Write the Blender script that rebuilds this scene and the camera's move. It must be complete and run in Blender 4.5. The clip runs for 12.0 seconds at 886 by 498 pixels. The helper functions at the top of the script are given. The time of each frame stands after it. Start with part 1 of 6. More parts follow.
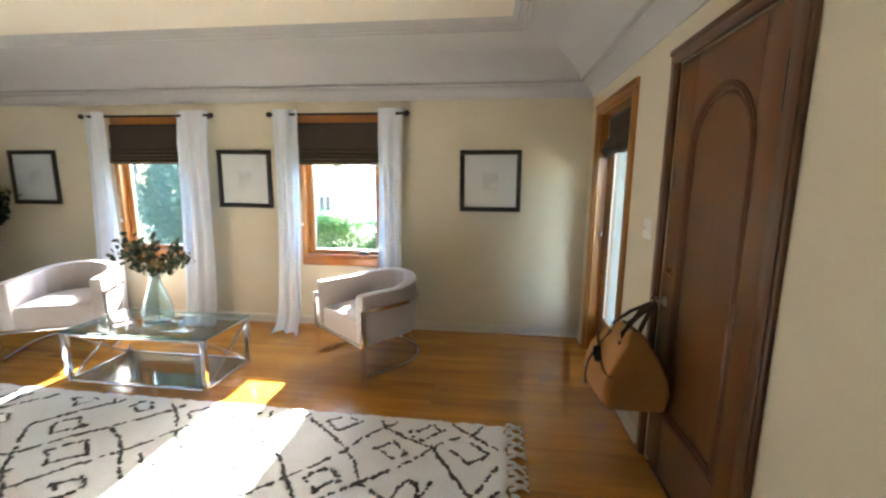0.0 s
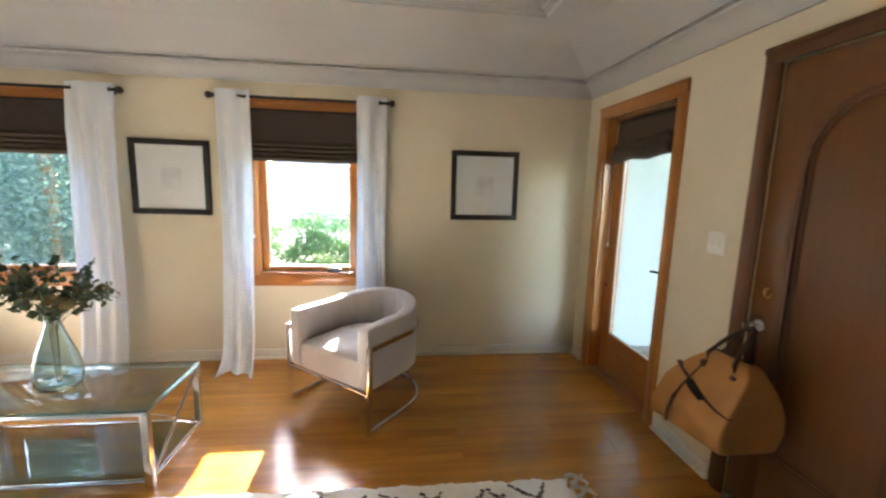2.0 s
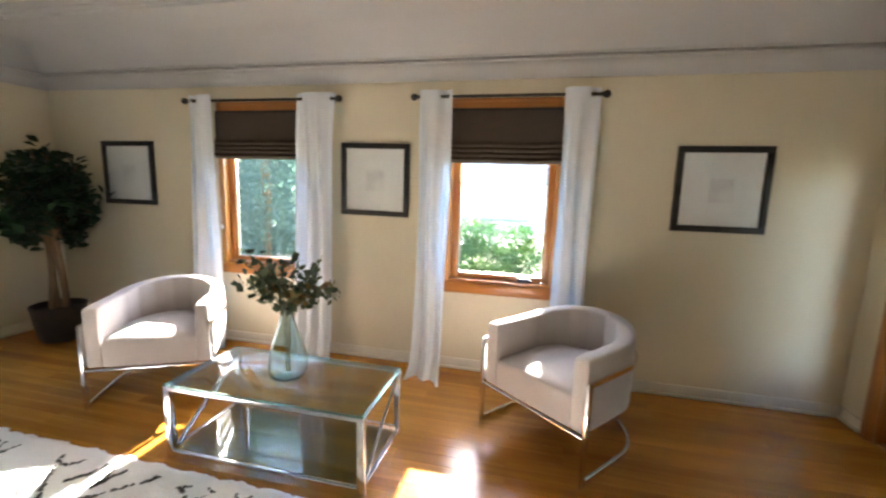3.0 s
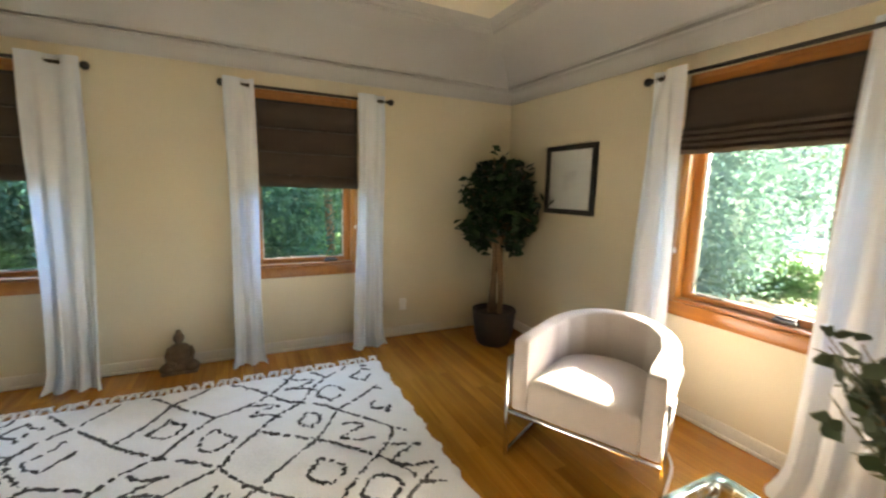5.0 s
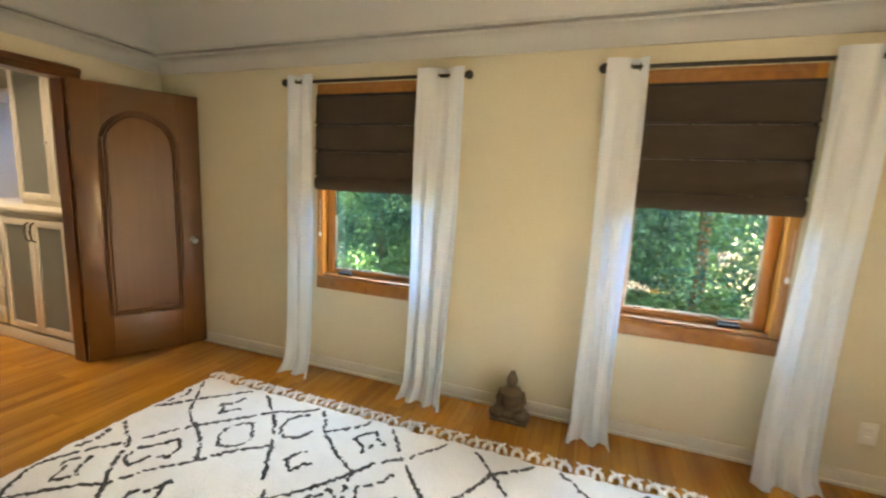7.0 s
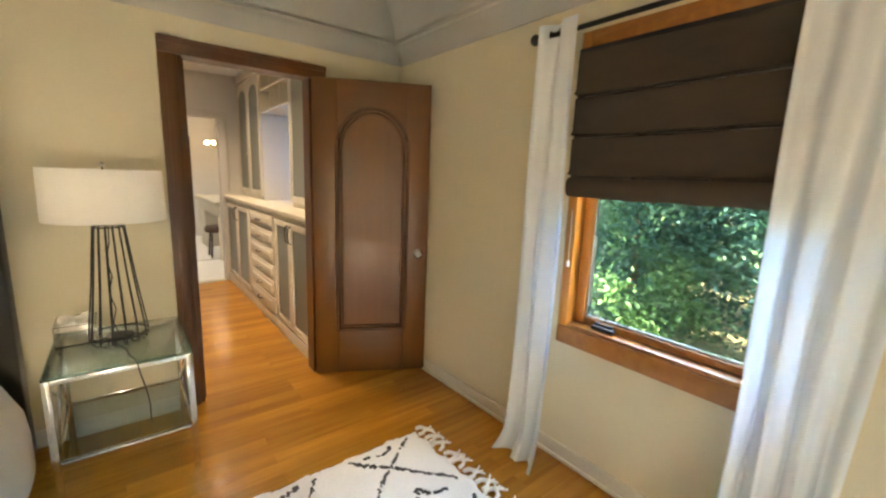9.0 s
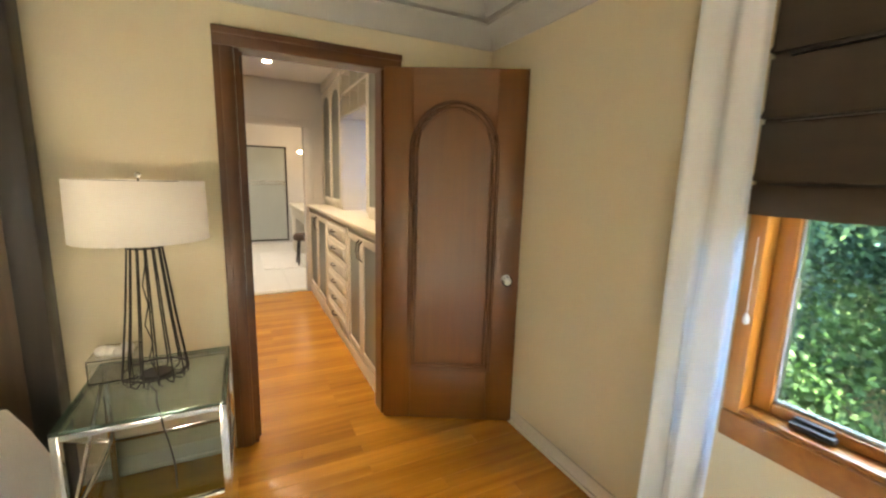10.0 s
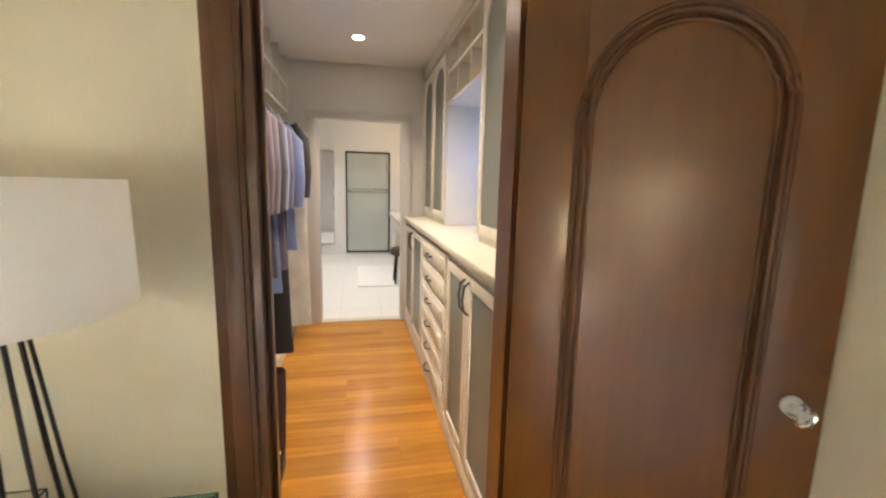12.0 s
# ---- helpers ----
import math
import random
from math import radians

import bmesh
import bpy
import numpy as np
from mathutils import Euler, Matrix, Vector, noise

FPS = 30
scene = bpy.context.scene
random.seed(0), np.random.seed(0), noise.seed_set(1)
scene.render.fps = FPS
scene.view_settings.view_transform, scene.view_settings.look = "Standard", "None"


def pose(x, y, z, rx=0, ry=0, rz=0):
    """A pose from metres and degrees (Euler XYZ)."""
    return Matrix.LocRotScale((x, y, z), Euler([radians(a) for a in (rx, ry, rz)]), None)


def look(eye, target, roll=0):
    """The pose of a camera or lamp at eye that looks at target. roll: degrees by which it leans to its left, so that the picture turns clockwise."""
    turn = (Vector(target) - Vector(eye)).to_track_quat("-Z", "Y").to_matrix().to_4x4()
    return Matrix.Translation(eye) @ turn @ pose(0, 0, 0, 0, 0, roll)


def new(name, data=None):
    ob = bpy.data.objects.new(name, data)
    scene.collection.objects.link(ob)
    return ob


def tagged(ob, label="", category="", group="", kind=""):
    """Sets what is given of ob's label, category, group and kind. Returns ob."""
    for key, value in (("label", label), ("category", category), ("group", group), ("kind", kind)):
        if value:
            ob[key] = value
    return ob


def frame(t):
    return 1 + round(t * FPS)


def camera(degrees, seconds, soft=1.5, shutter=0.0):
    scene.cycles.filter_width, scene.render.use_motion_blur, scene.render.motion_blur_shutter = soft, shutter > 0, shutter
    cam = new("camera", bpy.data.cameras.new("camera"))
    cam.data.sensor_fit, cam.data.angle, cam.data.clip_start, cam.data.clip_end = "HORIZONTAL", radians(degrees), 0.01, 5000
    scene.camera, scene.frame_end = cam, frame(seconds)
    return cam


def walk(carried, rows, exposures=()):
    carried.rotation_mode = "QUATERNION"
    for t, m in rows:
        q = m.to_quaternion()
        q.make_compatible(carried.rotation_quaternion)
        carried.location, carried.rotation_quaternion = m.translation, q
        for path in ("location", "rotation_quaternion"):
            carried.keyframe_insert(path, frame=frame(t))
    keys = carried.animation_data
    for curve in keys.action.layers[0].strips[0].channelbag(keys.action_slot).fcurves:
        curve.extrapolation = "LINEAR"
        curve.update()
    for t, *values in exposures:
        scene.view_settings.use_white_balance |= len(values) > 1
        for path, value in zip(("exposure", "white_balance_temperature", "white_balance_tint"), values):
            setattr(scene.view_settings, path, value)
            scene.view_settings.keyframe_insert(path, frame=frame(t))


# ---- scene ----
cam = camera(94.7, 12.0, soft=2.3, shutter=0.25)
PATH = [
    (0, (0.15, 0.419, 1.476), (-0.082, 2.379, 1.152), 0.5),
    (0.5, (-0.044, 0.556, 1.489), (0.01, 2.53, 1.171), 1.1),
    (1, (-0.267, 0.63, 1.495), (0.001, 2.587, 1.178), 1.1),
    (1.5, (-0.447, 0.724, 1.482), (-0.107, 2.67, 1.167), 1.1),
    (2, (-0.624, 0.92, 1.484), (-0.384, 2.882, 1.175), 1.6),
    (2.5, (-0.807, 1.082, 1.47), (-0.873, 3.056, 1.159), 1.9),
    (3, (-1.062, 1.235, 1.453), (-1.493, 3.165, 1.15), 1.8),
    (3.5, (-1.335, 1.369, 1.46), (-2.15, 3.17, 1.157), 2.0),
    (3.7, (-1.441, 1.437, 1.466), (-2.413, 3.158, 1.159), 1.9),
    (5.3, (-2.246, 1.916, 1.378), (-4.121, 2.548, 1.091), 1.9),
    (5.5, (-2.334, 1.927, 1.388), (-4.258, 2.395, 1.102), 2.2),
    (6, (-2.58, 1.882, 1.396), (-4.559, 1.972, 1.12), 2.3),
    (6.5, (-2.829, 1.847, 1.415), (-4.786, 1.551, 1.126), 2.5),
    (7, (-3.094, 1.769, 1.434), (-4.958, 1.111, 1.129), 2.8),
    (7.5, (-3.342, 1.626, 1.432), (-5.057, 0.651, 1.1), 2.9),
    (7.7, (-3.429, 1.554, 1.436), (-5.081, 0.477, 1.1), 2.8),
    (9.5, (-4.07, 0.843, 1.438), (-5.121, -0.823, 1.094), 1.8),
    (10, (-4.208, 0.593, 1.445), (-5.084, -1.174, 1.113), 1.5),
    (10.5, (-4.304, 0.345, 1.429), (-5.041, -1.486, 1.102), 1.2),
    (11, (-4.369, 0.057, 1.434), (-4.995, -1.814, 1.108), 1.1),
    (11.5, (-4.431, -0.245, 1.432), (-4.946, -2.152, 1.118), 1.3),
    (12, (-4.487, -0.532, 1.417), (-4.893, -2.467, 1.114), 1.4),
]
EXPOSURE = [(0, 4.60, 6250, 12), (1.0, 4.60, 6350, 14), (2.0, 4.50, 6500, 15), (3.7, 4.33, 6600, 16), (5.5, 4.58, 8400, 12), (6.3, 4.96, 8700, 12), (7.0, 5.02, 8700, 12), (9.5, 5.25, 8500, 12), (10.5, 5.40, 8500, 13), (12, 5.46, 6800, 12)]
walk(cam, [(t, look(eye, target, roll)) for t, eye, target, roll in PATH], EXPOSURE)

# ---- world, sun, exposure ----
world = bpy.data.worlds.new("world")
scene.world = world
world.use_nodes = True
wn = world.node_tree.nodes
sky = wn.new("ShaderNodeTexSky")
sky.sky_type = "NISHITA"
sky.sun_disc = False
sky.sun_elevation = radians(31)
sky.sun_rotation = radians(-0.7)
wn["Background"].inputs["Strength"].default_value = 0.15
world.node_tree.links.new(sky.outputs["Color"], wn["Background"].inputs["Color"])

sun_data = bpy.data.lights.new("sun", "SUN")
sun_data.energy, sun_data.angle, sun_data.color = 4.4, radians(0.5), (1.0, 0.95, 0.87)
sun_ob = new("sun", sun_data)
sun_ob.matrix_world = look((0, 0, 0), (0.012, -1.0, -0.60))


def lamp(name, kind, at, power, colour, size, target=None, spread=None):
    data = bpy.data.lights.new(name, kind)
    data.energy, data.color = power, colour
    if kind == "AREA":
        data.shape, data.size = "DISK", size
        if spread:
            data.spread = radians(spread)
    else:
        data.shadow_soft_size = size
    ob = new(name, data)
    ob.matrix_world = look(at, target or (at[0], at[1] + 0.001, at[2] - 1))
    return ob


def sky_stand_in(y, width):
    """An added blue lamp in place of the sky's light, aimed steeply through a garden window below its blind."""
    data = bpy.data.lights.new("sky_stand_in_lamp", "AREA")
    data.energy, data.color, data.shape, data.size, data.size_y = 1.35, (0.34, 0.62, 1.0), "RECTANGLE", width, 0.5
    ob = new("sky_stand_in_lamp", data)
    ob.matrix_world = look((-6.30, y, 1.80), (-5.60, y, 1.02))


sky_stand_in(0.325, 1.1)
sky_stand_in(2.335, 1.1)

# ---- materials ----
def nodes_of(name):
    m = bpy.data.materials.new(name)
    m.use_nodes = True
    nt = m.node_tree
    return m, nt, nt.nodes["Principled BSDF"]


def ramp(nt, fac, c1, c2, lo=0.3, hi=0.7):
    r = nt.nodes.new("ShaderNodeValToRGB")
    r.color_ramp.elements[0].position, r.color_ramp.elements[1].position = lo, hi
    r.color_ramp.elements[0].color, r.color_ramp.elements[1].color = (*c1, 1), (*c2, 1)
    nt.links.new(fac, r.inputs["Fac"])
    return r.outputs["Color"]


def grain(nt, scale, stretch=(1, 1, 1), detail=4.0, distort=0.0, offset=None):
    co = nt.nodes.new("ShaderNodeTexCoord")
    mp = nt.nodes.new("ShaderNodeMapping")
    mp.inputs["Scale"].default_value = stretch
    nt.links.new(co.outputs["Object"], mp.inputs["Vector"])
    if offset:
        nt.links.new(offset, mp.inputs["Location"])
    n = nt.nodes.new("ShaderNodeTexNoise")
    n.inputs["Scale"].default_value, n.inputs["Detail"].default_value, n.inputs["Distortion"].default_value = scale, detail, distort
    nt.links.new(mp.outputs["Vector"], n.inputs["Vector"])
    return n.outputs["Fac"]


def mix(nt, fac, a, b, how="MIX"):
    m = nt.nodes.new("ShaderNodeMix")
    m.data_type, m.blend_type = "RGBA", how
    for key, v in ((0, fac), (6, a), (7, b)):
        if isinstance(v, (int, float)):
            m.inputs[key].default_value = v
        elif isinstance(v, tuple):
            m.inputs[key].default_value = (*v, 1)
        else:
            nt.links.new(v, m.inputs[key])
    return m.outputs[2]


def bumped(nt, b, height, strength, distance=0.01):
    n = nt.nodes.new("ShaderNodeBump")
    n.inputs["Strength"].default_value, n.inputs["Distance"].default_value = strength, distance
    nt.links.new(height, n.inputs["Height"])
    nt.links.new(n.outputs["Normal"], b.inputs["Normal"])


def surface(name, c1, c2, scale=3.0, rough=0.5, metal=0.0, fine=60.0, bump=0.15, stretch=(1, 1, 1), sheen=0.0, coat=0.0, dist=0.004, rvar=0.12, speck=0.18):
    """Colour drifts between c1 and c2 at a large scale, relief and gloss vary at a fine one."""
    m, nt, b = nodes_of(name)
    big = grain(nt, scale, stretch)
    small = grain(nt, fine, stretch, 6.0)
    col = ramp(nt, big, c1, c2)
    col = mix(nt, speck, col, ramp(nt, small, tuple(v * 0.7 for v in c1), tuple(min(1, v * 1.25) for v in c2)))
    nt.links.new(col, b.inputs["Base Color"])
    mr = nt.nodes.new("ShaderNodeMapRange")
    mr.inputs["To Min"].default_value, mr.inputs["To Max"].default_value = max(0.02, rough - rvar), min(1, rough + rvar)
    nt.links.new(big, mr.inputs["Value"])
    nt.links.new(mr.outputs["Result"], b.inputs["Roughness"])
    b.inputs["Metallic"].default_value = metal
    b.inputs["Sheen Weight"].default_value = sheen
    b.inputs["Coat Weight"].default_value = coat
    b.inputs["Coat Roughness"].default_value = 0.15
    if bump:
        bumped(nt, b, small, bump, dist)
    return m


def timber(name, dark, light, axis, rough=0.35, coat=0.3, pieces=False, scale=1.0):
    """Varnished timber with its grain along one axis; loose pieces differ from one another."""
    m, nt, b = nodes_of(name)
    st = [22.0, 22.0, 22.0]
    st[axis] = 1.3
    off = None
    if pieces:
        oi = nt.nodes.new("ShaderNodeObjectInfo")
        ge = nt.nodes.new("ShaderNodeNewGeometry")
        ad = nt.nodes.new("ShaderNodeMath")
        ad.operation = "ADD"
        nt.links.new(oi.outputs["Random"], ad.inputs[0])
        nt.links.new(ge.outputs["Random Per Island"], ad.inputs[1])
        fr = nt.nodes.new("ShaderNodeMath")
        fr.operation = "FRACT"
        nt.links.new(ad.outputs[0], fr.inputs[0])
        sc = nt.nodes.new("ShaderNodeMath")
        sc.operation = "MULTIPLY"
        sc.inputs[1].default_value = 40.0
        nt.links.new(fr.outputs[0], sc.inputs[0])
        off = sc.outputs[0]
    streak = grain(nt, scale, tuple(st), 5.0, 0.6, off)
    pores = grain(nt, 4.0 * scale, tuple(v * (1 if i == axis else 4) for i, v in enumerate(st)), 3.0, 0.0, off)
    cloud = grain(nt, 1.6, (1, 1, 1), 3.0)
    col = ramp(nt, streak, dark, light, 0.28, 0.72)
    col = mix(nt, 0.35, col, ramp(nt, cloud, tuple(v * 0.72 for v in dark), light))
    if pieces:
        tone = ramp(nt, fr.outputs[0], (0.82, 0.80, 0.77), (1.15, 1.15, 1.13), 0.0, 1.0)
        col = mix(nt, 1.0, col, tone, "MULTIPLY")
    nt.links.new(col, b.inputs["Base Color"])
    b.inputs["Roughness"].default_value = rough
    b.inputs["Coat Weight"].default_value = coat
    b.inputs["Coat Roughness"].default_value = 0.2
    bumped(nt, b, pores, 0.12, 0.002)
    return m


def glass_like(name, tint, rough=0.0, ior=1.45):
    m, nt, b = nodes_of(name)
    b.inputs["Base Color"].default_value = (*tint, 1)
    b.inputs["Transmission Weight"].default_value = 1.0
    b.inputs["Roughness"].default_value = rough
    b.inputs["IOR"].default_value = ior
    return m


def sheet_glass(name, tint, rough=0.0):
    """Flat glass: clear straight through, with a mirror gloss that grows at a slant."""
    m, nt, b = nodes_of(name)
    tr = nt.nodes.new("ShaderNodeBsdfTransparent")
    tr.inputs["Color"].default_value = (*tint, 1)
    gl = nt.nodes.new("ShaderNodeBsdfGlossy")
    gl.inputs["Roughness"].default_value = rough
    lw = nt.nodes.new("ShaderNodeLayerWeight")
    lw.inputs["Blend"].default_value = 0.5
    pw = nt.nodes.new("ShaderNodeMath")
    pw.operation, pw.inputs[1].default_value = "POWER", 4.0
    nt.links.new(lw.outputs["Facing"], pw.inputs[0])
    ma = nt.nodes.new("ShaderNodeMath")
    ma.operation, ma.inputs[1].default_value, ma.inputs[2].default_value = "MULTIPLY_ADD", 0.85, 0.03
    nt.links.new(pw.outputs[0], ma.inputs[0])
    mx = nt.nodes.new("ShaderNodeMixShader")
    nt.links.new(ma.outputs[0], mx.inputs[0])
    nt.links.new(tr.outputs[0], mx.inputs[1])
    nt.links.new(gl.outputs[0], mx.inputs[2])
    nt.links.new(mx.outputs[0], nt.nodes["Material Output"].inputs["Surface"])
    return m


def cloth_thin(name, colour, through_part, rough=0.9, weave=700.0, passing=(1.0, 1.0, 1.0)):
    """Thin cloth or leaf that lets part of the light through."""
    m, nt, b = nodes_of(name)
    tone = ramp(nt, grain(nt, 2.5, (1, 1, 0.3)), tuple(v * 0.92 for v in colour), colour)
    nt.links.new(tone, b.inputs["Base Color"])
    b.inputs["Roughness"].default_value = rough
    bumped(nt, b, grain(nt, weave), 0.1, 0.001)
    tr = nt.nodes.new("ShaderNodeBsdfTranslucent")
    nt.links.new(mix(nt, 1.0, tone, passing, "MULTIPLY"), tr.inputs["Color"])
    mx = nt.nodes.new("ShaderNodeMixShader")
    mx.inputs["Fac"].default_value = through_part
    nt.links.new(b.outputs[0], mx.inputs[1])
    nt.links.new(tr.outputs[0], mx.inputs[2])
    nt.links.new(mx.outputs[0], nt.nodes["Material Output"].inputs["Surface"])
    return m


def leaf_matter(name, dark, light, through_part, rough=0.5, young=None):
    m, nt, b = nodes_of(name)
    ge = nt.nodes.new("ShaderNodeNewGeometry")
    tone = ramp(nt, ge.outputs["Random Per Island"], dark, light, 0.0, 1.0)
    if young:
        tone = mix(nt, ramp(nt, grain(nt, 1.7, (1, 1, 1), 2.0), (0, 0, 0), (1, 1, 1), 0.48, 0.66), tone, young)
    nt.links.new(tone, b.inputs["Base Color"])
    b.inputs["Roughness"].default_value = rough
    b.inputs["Specular IOR Level"].default_value = 0.22
    tr = nt.nodes.new("ShaderNodeBsdfTranslucent")
    nt.links.new(mix(nt, 1.0, tone, (1.0, 1.3, 0.85), "MULTIPLY"), tr.inputs["Color"])
    mx = nt.nodes.new("ShaderNodeMixShader")
    mx.inputs["Fac"].default_value = through_part
    nt.links.new(b.outputs[0], mx.inputs[1])
    nt.links.new(tr.outputs[0], mx.inputs[2])
    nt.links.new(mx.outputs[0], nt.nodes["Material Output"].inputs["Surface"])
    return m


def glow(name, colour, strength):
    m, nt, b = nodes_of(name)
    b.inputs["Emission Color"].default_value = (*colour, 1)
    b.inputs["Emission Strength"].default_value = strength
    return m


WALL = surface("cream_wall_paint", (0.64, 0.575, 0.418), (0.685, 0.618, 0.460), 1.2, 0.6, fine=140, bump=0.04, dist=0.002, speck=0.03)
COVE = surface("grey_cove_paint", (0.43, 0.425, 0.405), (0.485, 0.48, 0.455), 1.0, 0.55, fine=110, bump=0.05, dist=0.002, speck=0.04)
TRAY = surface("cream_ceiling_paint", (0.70, 0.635, 0.50), (0.74, 0.675, 0.545), 1.0, 0.7, fine=120, bump=0.05, dist=0.002, speck=0.03)
BASEB = surface("painted_baseboard", (0.62, 0.58, 0.49), (0.70, 0.66, 0.56), 4.0, 0.45, fine=90, bump=0.1)
FLOOR = timber("oak_strip_floor", (0.33, 0.132, 0.016), (0.58, 0.266, 0.036), 0, 0.185, 0.12, True)
UNDER = surface("dark_subfloor", (0.05, 0.025, 0.01), (0.08, 0.04, 0.02))
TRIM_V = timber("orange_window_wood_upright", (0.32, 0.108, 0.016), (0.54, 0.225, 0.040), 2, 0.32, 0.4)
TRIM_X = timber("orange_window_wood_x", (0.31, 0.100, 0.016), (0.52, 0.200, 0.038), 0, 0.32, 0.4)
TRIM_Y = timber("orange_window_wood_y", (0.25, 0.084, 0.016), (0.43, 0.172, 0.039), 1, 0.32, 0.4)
DOORW = timber("brown_door_wood", (0.122, 0.041, 0.006), (0.160, 0.057, 0.009), 2, 0.34, 0.35, scale=1.4)
DOORX = timber("brown_door_rail_wood", (0.122, 0.041, 0.006), (0.160, 0.057, 0.009), 0, 0.34, 0.35, scale=1.4)
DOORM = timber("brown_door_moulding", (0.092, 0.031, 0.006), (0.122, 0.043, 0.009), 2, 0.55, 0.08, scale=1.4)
CASEV = timber("dark_casing_wood", (0.086, 0.028, 0.006), (0.136, 0.047, 0.012), 2, 0.36, 0.3, scale=1.4)
CASEX = timber("dark_casing_head_x", (0.086, 0.028, 0.006), (0.136, 0.047, 0.012), 0, 0.36, 0.3, scale=1.4)
CASEY = timber("dark_casing_head_y", (0.086, 0.028, 0.006), (0.136, 0.047, 0.012), 1, 0.36, 0.3, scale=1.4)
PANE = sheet_glass("clear_glass", (0.98, 0.99, 0.985))
TOPGLASS = sheet_glass("table_glass", (0.72, 0.79, 0.80), 0.01)
GLASSEDGE = glass_like("green_glass_edge", (0.45, 0.72, 0.68))
VASEG = glass_like("aqua_vase_glass", (0.74, 0.88, 0.90), 0.03)
CHROME = surface("polished_chrome", (0.70, 0.70, 0.70), (0.80, 0.79, 0.78), 6.0, 0.14, 1.0, fine=200, bump=0.02, rvar=0.06)
STEEL = surface("brushed_steel", (0.50, 0.49, 0.46), (0.62, 0.60, 0.56), 6.0, 0.28, 1.0, fine=200, bump=0.03)
PEWTER = surface("dark_pewter", (0.10, 0.09, 0.08), (0.17, 0.155, 0.14), 8.0, 0.35, 0.8, fine=160, bump=0.05)
IRON = surface("black_iron", (0.018, 0.016, 0.015), (0.035, 0.03, 0.028), 9.0, 0.45, 0.4, fine=150, bump=0.1)
BRASS = surface("aged_brass", (0.50, 0.34, 0.13), (0.62, 0.45, 0.20), 12.0, 0.25, 1.0, bump=0.05)
CRYSTAL = glass_like("crystal_knob", (0.97, 0.97, 0.95), 0.02, 1.5)
# white cloth; the windows' blue skylight glow is put into the passing tint
SHEER = cloth_thin("white_linen_curtain", (0.95, 0.94, 0.92), 0.31, passing=(0.38, 0.68, 1.08))
BLIND = surface("brown_woven_blind", (0.046, 0.032, 0.020), (0.066, 0.046, 0.031), 8.0, 0.85, fine=420, bump=0.5, stretch=(1, 1, 3), dist=0.002)
UPHOL = surface("pale_velvet", (0.43, 0.385, 0.36), (0.51, 0.465, 0.435), 3.5, 0.85, fine=260, bump=0.25, sheen=0.5, dist=0.002)
BLACKF = surface("black_frame_wood", (0.010, 0.008, 0.007), (0.022, 0.017, 0.014), 7.0, 0.35, fine=80, bump=0.1)
MATB = surface("white_mat_board", (0.76, 0.76, 0.75), (0.80, 0.80, 0.79), 3.0, 0.8, fine=180, bump=0.05)
SKETCH = surface("faint_pencil_drawing", (0.60, 0.60, 0.60), (0.76, 0.76, 0.75), 14.0, 0.85, fine=50, bump=0.05)
RUGC = surface("cream_wool_pile", (0.86, 0.84, 0.79), (0.93, 0.915, 0.875), 5.0, 0.95, fine=95, bump=0.5, sheen=0.3, dist=0.012)
RUGD = surface("charcoal_wool", (0.030, 0.028, 0.027), (0.13, 0.12, 0.11), 4.0, 0.95, fine=120, bump=0.8, dist=0.01)
TASS = surface("cream_fringe_wool", (0.84, 0.80, 0.71), (0.93, 0.90, 0.84), 14.0, 0.95, fine=200, bump=0.3, dist=0.01)
BARK = surface("plant_bark", (0.12, 0.068, 0.032), (0.24, 0.15, 0.08), 12.0, 0.85, fine=60, bump=0.6, stretch=(1, 1, 0.3))
POT = surface("dark_wicker_pot", (0.020, 0.013, 0.010), (0.045, 0.028, 0.020), 20.0, 0.6, fine=90, bump=0.6, stretch=(1, 1, 4))
SOIL = surface("potting_soil", (0.03, 0.02, 0.014), (0.06, 0.04, 0.03), 20.0, 0.95, bump=0.8)
STEMG = surface("green_brown_stem", (0.10, 0.10, 0.05), (0.17, 0.16, 0.09), 9.0, 0.6, fine=120, bump=0.2)
FICUS = leaf_matter("ficus_leaf", (0.008, 0.024, 0.009), (0.028, 0.060, 0.022), 0.12, 0.35)
EUCA = leaf_matter("eucalyptus_leaf", (0.035, 0.052, 0.032), (0.10, 0.120, 0.072), 0.25, 0.55)
BLOOM = leaf_matter("dried_brown_leaf", (0.12, 0.075, 0.03), (0.24, 0.17, 0.075), 0.25, 0.6)
HEDGE = leaf_matter("hedge_leaf", (0.012, 0.048, 0.046), (0.044, 0.130, 0.112), 0.38, 0.7, (0.11, 0.22, 0.105))
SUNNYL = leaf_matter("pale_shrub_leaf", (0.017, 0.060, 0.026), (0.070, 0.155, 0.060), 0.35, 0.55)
TREEL = leaf_matter("tree_leaf", (0.085, 0.135, 0.145), (0.135, 0.200, 0.205), 0.45, 0.7)
STREETL = leaf_matter("street_shrub_leaf", (0.030, 0.085, 0.035), (0.075, 0.155, 0.070), 0.30, 0.55, (0.10, 0.19, 0.05))
STATUE = surface("weathered_brown_stone", (0.085, 0.055, 0.028), (0.17, 0.115, 0.065), 16.0, 0.75, fine=70, bump=0.5)
LEATHER = surface("tan_canvas_leather", (0.34, 0.150, 0.034), (0.44, 0.205, 0.054), 6.0, 0.6, fine=180, bump=0.3)
DARKLEA = surface("dark_brown_leather", (0.05, 0.022, 0.012), (0.085, 0.04, 0.022), 8.0, 0.45, fine=180, bump=0.3)
